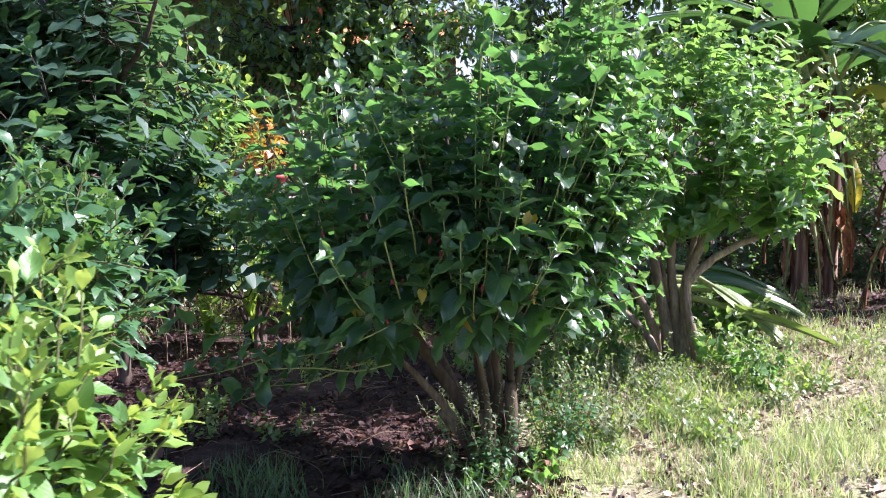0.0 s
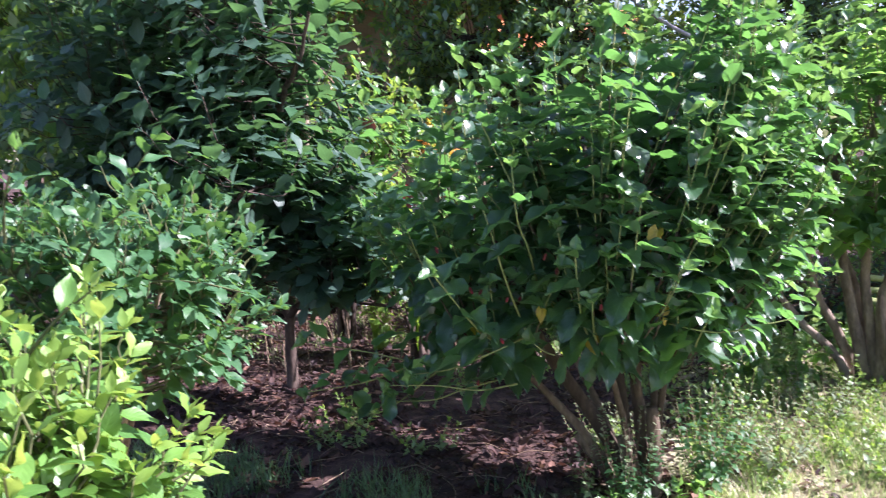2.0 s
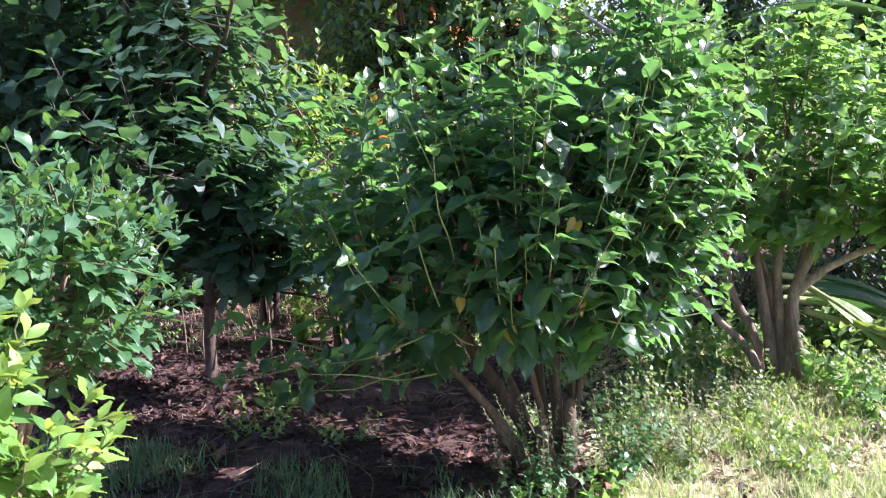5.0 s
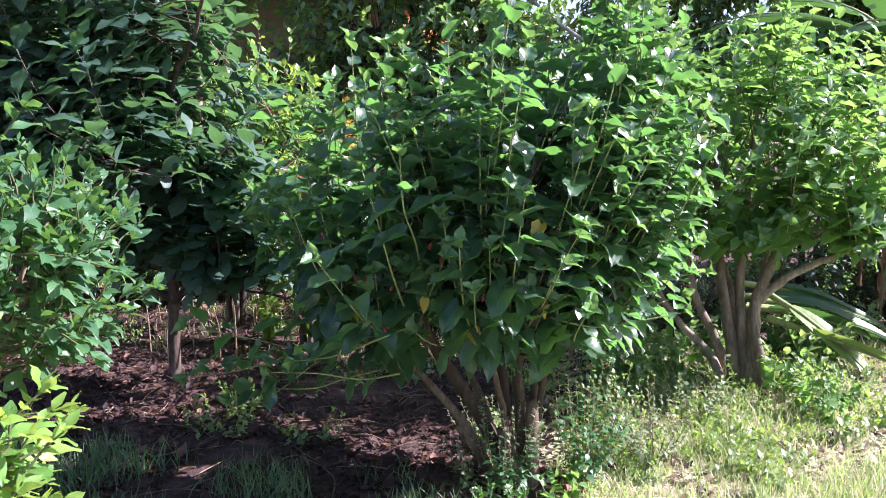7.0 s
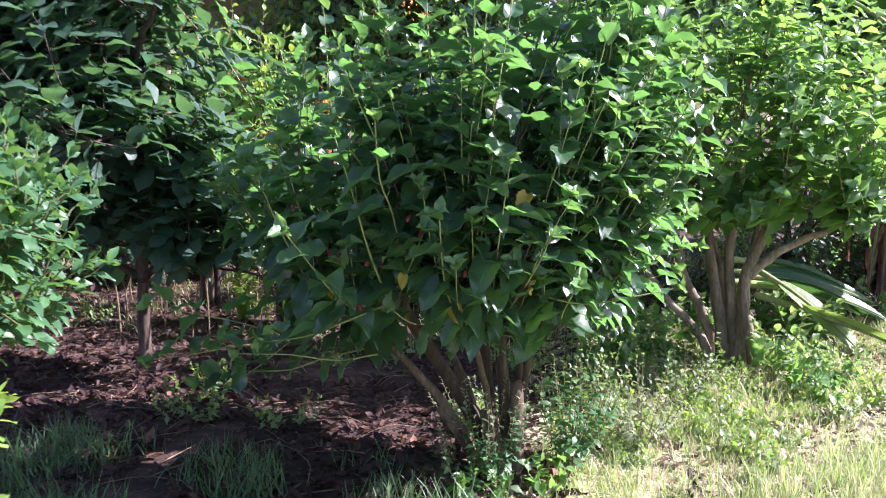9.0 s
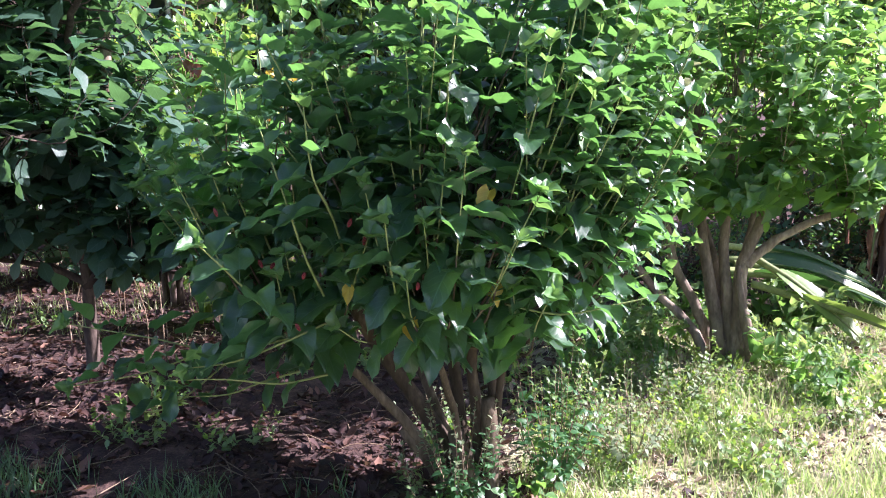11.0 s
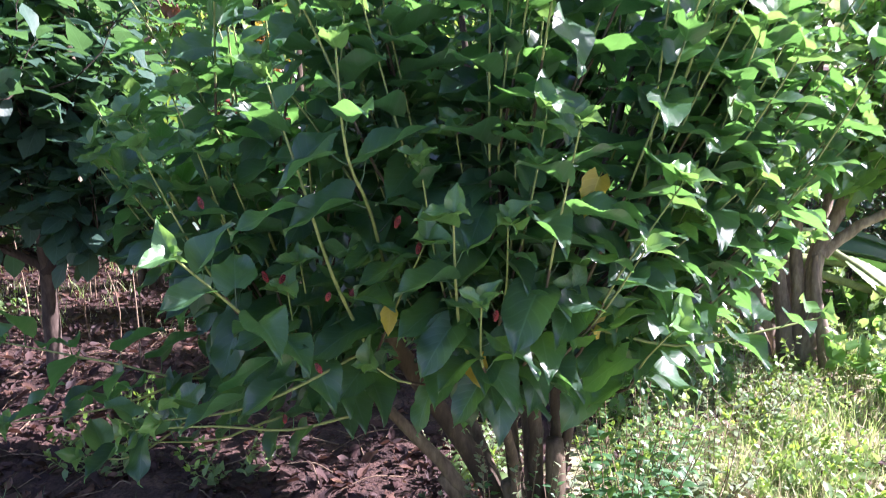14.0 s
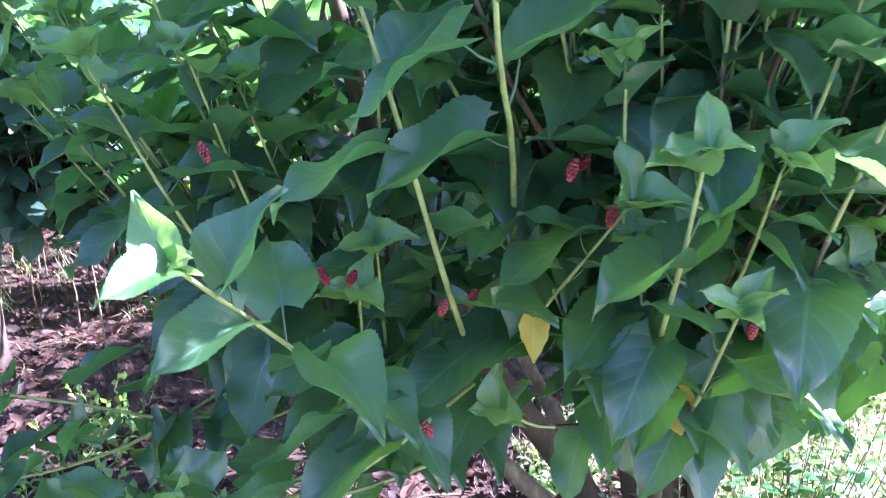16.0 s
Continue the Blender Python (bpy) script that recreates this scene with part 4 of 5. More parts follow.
def far_tree(label, at, height, crowns, count, mats, size, seed, trunk=0.12, name="background_tree", shapes=FINE, hang=0.2):
    """A tall tree: trunk, limbs to each lump of the crown, and clumps of small leaves with gaps between."""
    R.seed(seed)
    root = thing(name, label, "tree", (at[0], at[1], hill(*at)), "background trees")
    top = np.array((R.uniform(-0.3, 0.3), R.uniform(-0.3, 0.3), height * 0.8))
    main = smooth_path([(0, 0, -0.1), tuple(top * 0.5 + rnd(0.15)), tuple(top)], 12)
    tubes("trunk", [(main, np.linspace(trunk, trunk * 0.3, 13))], bark_dark, root, 10)
    leaves, limbs, total = [], [], sum(r[0] * r[1] * r[2] for _, r in crowns) ** 1.0
    for c, r in crowns:
        c, r = np.array(c, float), np.array(r, float)
        k = max(2, min(11, int(12 * c[2] / (height * 0.85)) - 2))
        path = curve_up(main[k], c, 0.1, 8, 0.04)
        limbs.append((path, np.linspace(trunk * 0.35, 0.012, len(path))))
        for _ in range(int(count * (r[0] * r[1] * r[2]) / total / 22)):
            p = egg(c, r, 0.35, 1.05, -0.95)
            tw = curve_up(path[-1 - R.randrange(4)], p, 0.1, 4, 0.03)
            limbs.append((tw, np.linspace(0.008, 0.003, len(tw))))
            away = unit(p - c)
            for _ in range(22):
                q = p + rnd(1.0) * np.array((0.17, 0.17, 0.14)) * R.uniform(0.4, 1.3)
                # a third take the second, mostly lighter material: sun flecks put into the colour
                leaves.append((leaf_frame(q, away * 0.5 + rnd(0.8) + np.array((0, 0, -hang)), np.array((0, 0, 0.7)) + rnd(0.6) + away * 0.3, size * R.uniform(0.7, 1.25)),
                               R.randrange(len(shapes)), 0 if R.random() < 0.68 else 1))
    tubes("branchwork", limbs, bark_dark, root, 5, kind="stuff")
    scatter("crown", leaves, shapes, mats, root)
    return root


far_tree("tall dark tree with fine drooping leaves", (-4.9, 7.2), 4.6, [((0, 0, 2.3), (1.2, 1.0, 0.9)), ((0.5, -0.3, 3.3), (1.2, 1.0, 0.9)), ((-0.8, 0.2, 3.2), (1.1, 1.0, 1.0)), ((0.1, 0.1, 1.3), (1.2, 0.9, 0.6))], 10500, [small_leaf, lit_leaf], 0.14, 41)
far_tree("dense dark tree with small leaves", (-7.2, 8.6), 5.5, [((0, 0, 2.6), (1.8, 1.3, 1.3)), ((0.8, 0, 4.0), (1.6, 1.3, 1.1)), ((0, 0, 1.2), (1.8, 1.2, 0.8))], 10000, [small_leaf, lit_leaf], 0.135, 42)
far_tree("tall evergreen with fine dark foliage", (-1.9, 11.4), 6.0, [((-0.2, 0, 4.3), (1.5, 1.1, 1.1)), ((0.7, -0.1, 3.3), (1.2, 0.9, 0.75)), ((-1.3, 0, 4.9), (1.3, 1.0, 1.0)), ((0.3, 0, 5.4), (1.5, 1.2, 1.0)), ((1.1, 0, 2.0), (1.0, 0.7, 0.8)), ((-0.7, -0.3, 3.1), (1.3, 0.8, 0.9)), ((-1.7, -0.2, 2.3), (1.3, 0.8, 1.0)), ((0.3, -0.3, 2.4), (1.1, 0.7, 0.8))], 29000, [small_leaf, lit_leaf], 0.115, 43)
far_tree("dense dark tree with small leaves", (-8.8, 7.4), 5.0, [((0, 0, 2.4), (1.5, 1.3, 1.4)), ((0.3, 0, 3.8), (1.4, 1.2, 1.0)), ((0, 0, 1.1), (1.5, 1.1, 0.8))], 8000, [small_leaf, dark_leaf], 0.14, 48)
far_tree("tall evergreen with fine dark foliage", (0.9, 12.7), 6.0, [((0, 0, 3.2), (1.6, 1.1, 1.2)), ((0.8, 0, 4.6), (1.6, 1.2, 1.2)), ((-0.6, 0, 5.0), (1.4, 1.2, 1.2)), ((0.2, 0, 1.6), (1.5, 0.8, 1.0))], 20400, [small_leaf, lit_leaf], 0.128, 44)
far_tree("broad distant tree with dark foliage", (-5.2, 11.6), 6.5, [((0, 0, 4.6), (1.8, 1.2, 1.2)), ((-1.6, 0, 3.7), (1.5, 1.1, 1.1)), ((1.2, -0.3, 5.3), (1.5, 1.1, 1.0))], 15300, [small_leaf, lit_leaf], 0.135, 45)
far_tree("broad distant tree with light green foliage", (4.4, 13.2), 5.0, [((0, 0, 3.4), (2.0, 1.2, 1.2)), ((1.6, 0, 2.2), (1.6, 1.0, 1.2)), ((-1.4, 0, 2.6), (1.4, 1.0, 1.3)), ((-0.6, 0, 4.2), (1.6, 1.2, 0.9))], 20400, [mul_bright, lit_leaf], 0.149, 46)
far_tree("broad distant tree with dark foliage", (7.6, 13.0), 3.6, [((0, 0, 2.2), (2.0, 1.3, 1.2)), ((0.4, 0, 1.2), (1.8, 1.0, 1.0))], 15300, [small_leaf, lit_leaf], 0.149, 47)
R.seed(51)


# ---- banana plants ----
def banana_blade(length, width, bend, tears, rows=26, cols=8, fold=0.25, pleat=0.0, bare=0.0):
    """A banana leaf along +y that arches down, with torn edges. Returns vertices, quads and uv."""
    P, U, F = [], [], []
    z = y = 0.0
    ang = radians(bend[0])
    for i in range(rows + 1):
        f = i / rows
        slip = R.uniform(-0.25, 0.5) if i % 2 == 0 or i == 0 else slip
        g = (f - bare) / (1 - bare)
        w = width * 0.5 * math.sin(math.pi * min(1, g * 0.93 + 0.05)) ** 0.55 if g >= 0 else 0.012
        for j in range(cols + 1):
            u = -1 + 2 * j / cols
            sag = fold * abs(u) * w - 0.16 * (abs(u) ** 2) * w * 2
            P.append((u * w, y + tears * abs(u) * slip, z + sag - 0.12 * tears * abs(u) * slip + pleat * abs(u) * (1 if i % 2 else -1)))
            U.append((u, f))
        y += math.cos(ang) * length / rows
        z += math.sin(ang) * length / rows
        ang += radians(bend[1] - bend[0]) / rows
    for i in range(rows):
        for j in range(cols):
            if tears and i % 5 == 3 and (j in (0, cols - 1)) and R.random() < 0.35 * min(1, tears / 0.05):
                continue
            q = i * (cols + 1) + j
            F.append((q, q + 1, q + cols + 2, q + cols + 1))
    return P, F, U


def place_blade(name, spec, m, material, parent, label=""):
    P, F, U = banana_blade(*spec)
    ob = link_mesh(name, P, F, material, parent, label, U)
    ob.matrix_basis = m
    rib_pts = [(0, 0, 0)]
    y = z = 0.0
    L, bend = spec[0], spec[2]
    ang = radians(bend[0])
    for i in range(12):
        y, z = y + math.cos(ang) * L / 12, z + math.sin(ang) * L / 12
        ang += radians(bend[1] - bend[0]) / 12
        rib_pts.append((0, y, z - 0.004))
    rib_pts[0] = (0, -0.22, -0.22 * math.sin(radians(bend[0])))
    tubes("midrib", [(np.array(rib_pts), np.linspace(0.027, 0.004, 13))], twig_mat, ob, 7)
    return ob


def banana(at, height, lean, greens, deads, seed, girth=0.085, yellow=0):
    R.seed(seed)
    root = thing("banana_plant", "banana plant with brown pseudostem, dry hanging leaves and green fronds", "banana plant", (at[0], at[1], hill(*at)), "banana plants")
    core = smooth_path([(0, 0, -0.05), (lean[0] * 0.4, lean[1] * 0.4, height * 0.5), (lean[0], lean[1], height)], 10)
    tubes("pseudostem", [(core, np.linspace(girth, girth * 0.55, 11))], ban_stem, root, 14)
    for k in range(6):
        a = R.uniform(0, 6.28)
        z0, ln = R.uniform(0.0, height * 0.5), R.uniform(0.5, 0.9)
        V, F, rows, cols = [], [], 8, 4
        for i in range(rows + 1):
            s = z0 + ln * i / rows
            c = np.array([np.interp(s, core[:, 2], core[:, t]) for t in (0, 1)])
            for j in range(cols + 1):
                b = a + (j / cols - 0.5) * (1.5 - 0.8 * i / rows)
                r = girth * (1.06 + 0.02 * k) * (1 - 0.3 * s / height) + 0.02 * (i / rows) ** 3 * R.uniform(0.5, 1.5)
                V.append((c[0] + r * math.cos(b), c[1] + r * math.sin(b), s))
        for i in range(rows):
            for j in range(cols):
                q = i * (cols + 1) + j
                F.append((q, q + 1, q + cols + 2, q + cols + 1))
        link_mesh("leaf_sheath", V, F, ban_dead if k % 2 else ban_stem, root, "dry brown sheath")
    top = Matrix.Translation(core[-1])
    for k in range(greens):
        a = k * 137.5 + R.uniform(-20, 20)
        spec = (R.uniform(1.4, 2.0), R.uniform(0.42, 0.58), (R.uniform(60, 78), R.uniform(-50, -10)), 0.05, 30, 8, 0.25, 0.0, 0.24)
        place_blade("frond", spec, top @ pose(0, 0, -0.05, 0, 0, a), ban_yellow if k < yellow else ban_leaf, root, "yellowing frond" if k < yellow else "green frond")
    for k in range(deads):
        a = k * 137.5 + 40 + R.uniform(-25, 25)
        spec = (R.uniform(0.6, 1.45), R.uniform(0.06, 0.17), (R.uniform(-74, -50), -R.uniform(88, 95)), 0.12, 34, 6, 1.9, 0.016)
        place_blade("dead_leaf", spec, Matrix.Translation(core[9 - k % 5]) @ pose(0, 0, 0, 0, 0, a), ban_dead, root, "dry brown hanging leaf")
    return root


banana((3.22, 9.3), 2.45, (-0.06, 0.0), 5, 15, 61)
banana((3.5, 9.3), 2.15, (0.0, 0.0), 4, 10, 62, 0.08)
banana((4.05, 8.7), 1.95, (0.05, 0.0), 4, 13, 63, 0.11)
banana((5.0, 9.4), 2.2, (0.1, 0.0), 5, 4, 64)


def hanging_yellow():
    """The long yellow-green leaf that hangs beside the stems."""
    first = bpy.data.objects["banana_plant"]
    place_blade("frond", (1.9, 0.55, (42, -22), 0.04, 30, 8, 0.25, 0.0, 0.22), pose(-0.06, -0.02, 2.4, 0, 0, 96), ban_leaf, first, "broad dark green frond")
    root = bpy.data.objects["banana_plant.001"]
    place_blade("frond", (1.25, 0.40, (25, -98), 0.05, 24, 8, 0.2), pose(0.25, 0.05, 2.05, 0, 0, 190), ban_yellow, root, "hanging yellow-green frond")
    place_blade("frond", (1.05, 0.30, (15, -97), 0.06, 24, 8, 0.3), pose(0.50, 0.1, 2.0, 0, 0, 172), ban_pale, root, "hanging yellow-green frond")
    place_blade("frond", (0.6, 0.16, (-50, -95), 0.08, 22, 8, 0.5, 0.01), pose(0.12, -0.05, 1.45, 0, 0, 185), ban_yellow, root, "torn yellow frond tip")


hanging_yellow()


def fallen_frond(at, high, turn, length, width, material, label, slope, roll=0, fold=1.0):
    """A cut frond that leans from the heap down onto the grass."""
    root = thing("fallen_frond", label, "fallen leaf", (at[0], at[1], hill(*at) + high), "fallen fronds")
    place_blade("blade", (length, width, slope, 0.008, 44, 8, fold, 0.002), pose(0, 0, 0, 0, roll, turn), material, root)
    return root


R.seed(71)
DARK_FROND, PALE_FROND = "dark green banana frond cut and lying on the grass", "pale yellow-green banana frond lying on the grass"
for k in range(6):
    fallen_frond((1.85 + 0.05 * (k % 4), 7.6 + 0.08 * k), R.uniform(0.34, 0.52), -80 - R.uniform(0, 26), R.uniform(0.75, 1.2), R.uniform(0.11, 0.19),
                 ban_leaf, DARK_FROND, (R.uniform(-14, 2), R.uniform(-46, -28)), R.uniform(-35, 35), R.uniform(0.7, 1.5))
fallen_frond((1.98, 7.35), 0.46, -122, 0.75, 0.2, ban_pale, PALE_FROND, (-34, -50), 20, 0.5)
fallen_frond((2.02, 7.3), 0.32, -100, 0.95, 0.15, ban_pale, PALE_FROND, (-14, -24), -25, 0.8)

# ---- weeds ----


def weed(at, height, spread, count, shapes, mats, size, label, seed, name="weed", woody=False):
    R.seed(seed)
    root = thing(name, label, "weed", (at[0], at[1], hill(*at)), name + "s")
    lines, leaves = [], []
    for k in range(count):
        a = R.uniform(0, 6.28)
        tip = np.array((spread * math.cos(a) * R.uniform(0.3, 1), spread * math.sin(a) * R.uniform(0.3, 1), height * R.uniform(0.55, 1.0)))
        p = curve_up((R.uniform(-0.03, 0.03), R.uniform(-0.03, 0.03), -0.01), tip, 0.02, 6, 0.01)
        lines.append((p, np.linspace(0.0026, 0.001, len(p))))
        leaves += leaves_on(p, np.zeros(3), shapes, size, size * 0.5, 0.2, upright=0.9, droop=0.1)
    tubes("branchwork", lines, twig_brown if woody else twig_mat, root, 4, kind="stuff")
    scatter("leaves", leaves, shapes, mats, root)
    return root


weed((0.67, 4.56), 0.68, 0.3, 32, WEED, [privet_mid, weed_leaf], 0.052, "wispy dark green weed with small leaves under the bush", 81, "wispy_weed", True)
weed((0.98, 4.95), 0.46, 0.34, 22, WEED, [grey_leaf, weed_leaf], 0.04, "wispy grey-green weed with tiny leaves under the bush", 82, "wispy_weed", True)
weed((1.22, 5.85), 0.42, 0.36, 17, WEED, [grey_leaf, weed_leaf], 0.044, "wispy grey-green weed beside the tree trunks", 83, "wispy_weed", True)
weed((1.05, 5.4), 0.34, 0.34, 11, WEED, [weed_leaf, grey_leaf], 0.036, "wispy grey-green weed beside the tree trunks", 84, "wispy_weed", True)
weed((0.34, 4.26), 0.46, 0.20, 24, WEED, [privet_mid, grey_leaf], 0.04, "wispy grey-green weed round the bush's foot", 85, "wispy_weed", True)
weed((0.05, 5.05), 0.3, 0.3, 30, WEED, [weed_leaf, grey_leaf], 0.036, "wispy grey-green weed behind the bush", 86, "wispy_weed", True)
weed((0.15, 4.3), 0.28, 0.18, 8, WEED, [weed_leaf, grey_leaf], 0.04, "wispy grey-green weed round the bush's foot", 77, "wispy_weed", True)
seedling = weed((0.60, 4.22), 0.2, 0.17, 7, MUL_FAR, [mul_bright, mul_young], 0.085, "mulberry seedling with broad green leaves", 87, "seedling")
broad = weed((2.0, 6.2), 0.3, 0.22, 8, MUL_FAR, [mul_bright, weed_leaf], 0.10, "broad-leaved weed in the grass", 88, "broad_weed")
small = weed((2.3, 6.0), 0.13, 0.2, 12, WEED, [weed_leaf, lit_leaf], 0.05, "low leafy weed in the grass", 89)
for spot, turn, s in (((0.42, 4.14), 80, 0.8), ((0.25, 4.12), 200, 0.7), ((1.2, 5.95), 40, 1.1), ((2.05, 5.9), 150, 0.9)):
    copy_thing(seedling, pose(spot[0], spot[1], hill(*spot), 0, 0, turn) @ Matrix.Scale(s, 4))
for spot, turn, s in (((1.86, 6.5), 130, 1.2), ((2.2, 6.35), 260, 0.8), ((1.95, 6.05), 20, 0.9), ((4.2, 8.2), 60, 1.2), ((4.6, 8.1), 160, 1.2), ((2.9, 8.3), 200, 1.0)):
    copy_thing(broad, pose(spot[0], spot[1], hill(*spot), 0, 0, turn) @ Matrix.Scale(s, 4))
R.seed(90)
for k in range(22):
    spot = (R.uniform(0.7, 2.7), R.uniform(7.3, 8.6)) if k < 14 else (R.uniform(0.5, 1.2), R.uniform(5.6, 7.0))
    copy_thing(broad, pose(spot[0], spot[1], hill(*spot), 0, 0, R.uniform(0, 360)) @ Matrix.Scale(R.uniform(0.7, 1.2), 4))
R.seed(91)
for k in range(86):
    spot = (R.uniform(1.0, 3.6), R.uniform(5.4, 7.4)) if k < 30 else (R.uniform(0.6, 1.7), R.uniform(4.7, 6.6)) if k < 60 else (R.uniform(-3.5, 0.3), R.uniform(4.6, 8.5))
    copy_thing(small, pose(spot[0], spot[1], hill(*spot), 0, 0, R.uniform(0, 360)) @ Matrix.Scale(R.uniform(0.6, 1.3), 4))

# ---- grass and litter ----


def blade_shape(bend, rows=4):
    P, U = [], []
    for i in range(rows + 1):
        f = i / rows
        w = 0.03 * (1 - f) ** 0.7 + 0.002
        for u in (-1, 1):
            P.append((u * w, bend * f * f, f - 0.35 * bend * f * f))
            U.append((u, f))
    F = [(2 * i, 2 * i + 1, 2 * i + 3, 2 * i + 2) for i in range(rows)]
    return np.array(P), np.array(F), np.array(U)


BLADES = [blade_shape(0.12), blade_shape(0.32), blade_shape(0.65)]


def grass():
    """Blades in tufts: dense on the sunny lawn, thin in the shade."""
    R.seed(95)
    out = []

    def tuft(x, y, n, tall, dry, lush_shade=0):
        for _ in range(n):
            bx, by = x + R.gauss(0, 0.03), y + R.gauss(0, 0.03)
            s = tall * R.uniform(0.45, 1.2)
            m = np.array(pose(bx, by, hill(bx, by) - 0.004, R.uniform(-25, 25), R.uniform(-25, 25), R.uniform(0, 360)))
            m[:3, :3] *= s
            m[:3, 0] *= 0.11 / s * R.uniform(0.6, 1.35)
            out.append((m, R.randrange(3), lush_shade * 2 if lush_shade else 1 if R.random() < dry else 0))

    for _ in range(8200):
        x, y = R.uniform(0.15, 4.0), 3.8 + 4.4 * R.random() ** 1.25
        thick = noise.noise((x * 1.6, y * 1.6, 9.0))
        if x < 0.55 + 0.25 * noise.noise((y * 2, 1.0, 5.0)) + max(0, y - 6.2) * 0.2 or thick < -0.4:
            continue
        tuft(x, y, 6 if thick > 0 else 4, (0.08 + 0.08 * max(0, thick)) * (1.7 if R.random() < 0.12 else 1.0), 0.36 + 0.25 * noise.noise((x * 0.9, y * 0.9, 2.0)))
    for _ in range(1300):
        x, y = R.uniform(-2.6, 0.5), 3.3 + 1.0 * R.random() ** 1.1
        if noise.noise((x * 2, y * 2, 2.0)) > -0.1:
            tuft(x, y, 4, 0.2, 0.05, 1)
    for _ in range(900):
        x, y = R.uniform(-4.0, 1.2), R.uniform(-0.5, 3.5)
        tuft(x, y, 6, 0.07, 0.25)
    for _ in range(1300):
        x, y = R.uniform(-5.5, 0.5), R.uniform(6.4, 10)
        if noise.noise((x * 1.5, y * 1.5, 4.0)) > -0.05:
            tuft(x, y, 5, 0.12, 0.34)
    for _ in range(600):
        x, y = R.uniform(1.2, 6.5), R.uniform(7.6, 11.5)
        if noise.noise((x * 1.5, y * 1.5, 4.0)) > -0.15:
            tuft(x, y, 6, 0.2, 0.3)
    ob = scatter("grass", out, BLADES, [grass_mat, straw_mat, lush_shade_mat], None)
    tagged(ob, "thin sunlit lawn grass with dry straw among it", "grass", kind="stuff")


def litter():
    R.seed(97)
    out = []
    for k in range(23000):
        if k < 20800:
            x, y = R.uniform(-5.0, 0.7), 3.1 + 6.6 * R.random() ** 1.4
        else:
            x, y = R.uniform(2.2, 5.5), R.uniform(7.6, 10)
        if noise.noise((x * 1.3, y * 1.3, 6.0)) < -0.42:
            continue
        a = R.uniform(0, 6.28)
        d = np.array((math.cos(a), math.sin(a), R.uniform(-0.1, 0.35)))
        out.append((leaf_frame((x, y, hill(x, y) + 0.012), d, np.array((0, 0, 1)) + rnd(0.45), 0.02 + 0.085 * R.random() ** 2.0), R.randrange(3), 0 if R.random() < 0.86 else 1))
    ob = scatter("leaf_litter", out, LITTER, [dry_leaf, tan_leaf], None)
    tagged(ob, "curled reddish-brown fallen leaves on the soil", "leaf litter", kind="stuff")
    flakes = []
    for _ in range(4200):
        x, y = R.uniform(0.3, 3.6), R.uniform(4.0, 7.8)
        if noise.noise((x * 1.8, y * 1.8, 12.0)) < -0.05:
            continue
        a = R.uniform(0, 6.28)
        flakes.append((leaf_frame((x, y, hill(x, y) + 0.014), (math.cos(a), math.sin(a), R.uniform(-0.1, 0.3)), np.array((0, 0, 1)) + rnd(0.4), R.uniform(0.025, 0.075)), R.randrange(3), 0 if R.random() < 0.7 else 1))
    ob = scatter("dry_flakes", flakes, LITTER, [chip_leaf, dry_leaf], None)
    tagged(ob, "pale dry leaf flakes scattered in the lawn", "leaf litter", kind="stuff")
    sticks = []
    for _ in range(420):
        x, y, a, ln = R.uniform(-4, 0.5), R.uniform(3.9, 8), R.uniform(0, 6.28), 0.06 + 0.4 * R.random() ** 2
        pts = smooth_path([(x, y, hill(x, y) + 0.012), (x + ln * 0.5 * math.cos(a), y + ln * 0.5 * math.sin(a), hill(x, y) + 0.03), (x + ln * math.cos(a + 0.2), y + ln * math.sin(a + 0.2), hill(x, y) + 0.015)], 5)
        sticks.append((pts, np.linspace(0.0035, 0.0015, 6)))
    ob = tubes("fallen_twigs", sticks, twig_brown, None, 5, "thin dry twigs strewn on the soil", "stuff")
    tagged(ob, category="twigs")


grass()
litter()

# ---- house and yard behind ----


def house():
    root = thing("house", "tan plastered house with a clay tile roof behind the trees", "house", (-6.8, 13.8, 0))
    part("wall", box_bm((-4.4, 0, -0.1), (3.6, 0.25, 4.0), 0.01), plaster, root)
    frame_ob = part("window", box_bm((-0.35, -0.05, 2.2), (0.75, -0.002, 3.45), 0.01), white_paint, root, "white window frame")
    part("pane", box_bm((-0.27, -0.06, 2.28), (0.17, -0.052, 3.37), 0.0), dark_glass, frame_ob, "dark glass pane")
    part("pane", box_bm((0.23, -0.06, 2.28), (0.67, -0.052, 3.37), 0.0), dark_glass, frame_ob, "dark glass pane")
    roof = part("roof", box_bm((-4.8, -0.6, 4.01), (3.9, 5.2, 4.1), 0.01), clay, root)
    return root


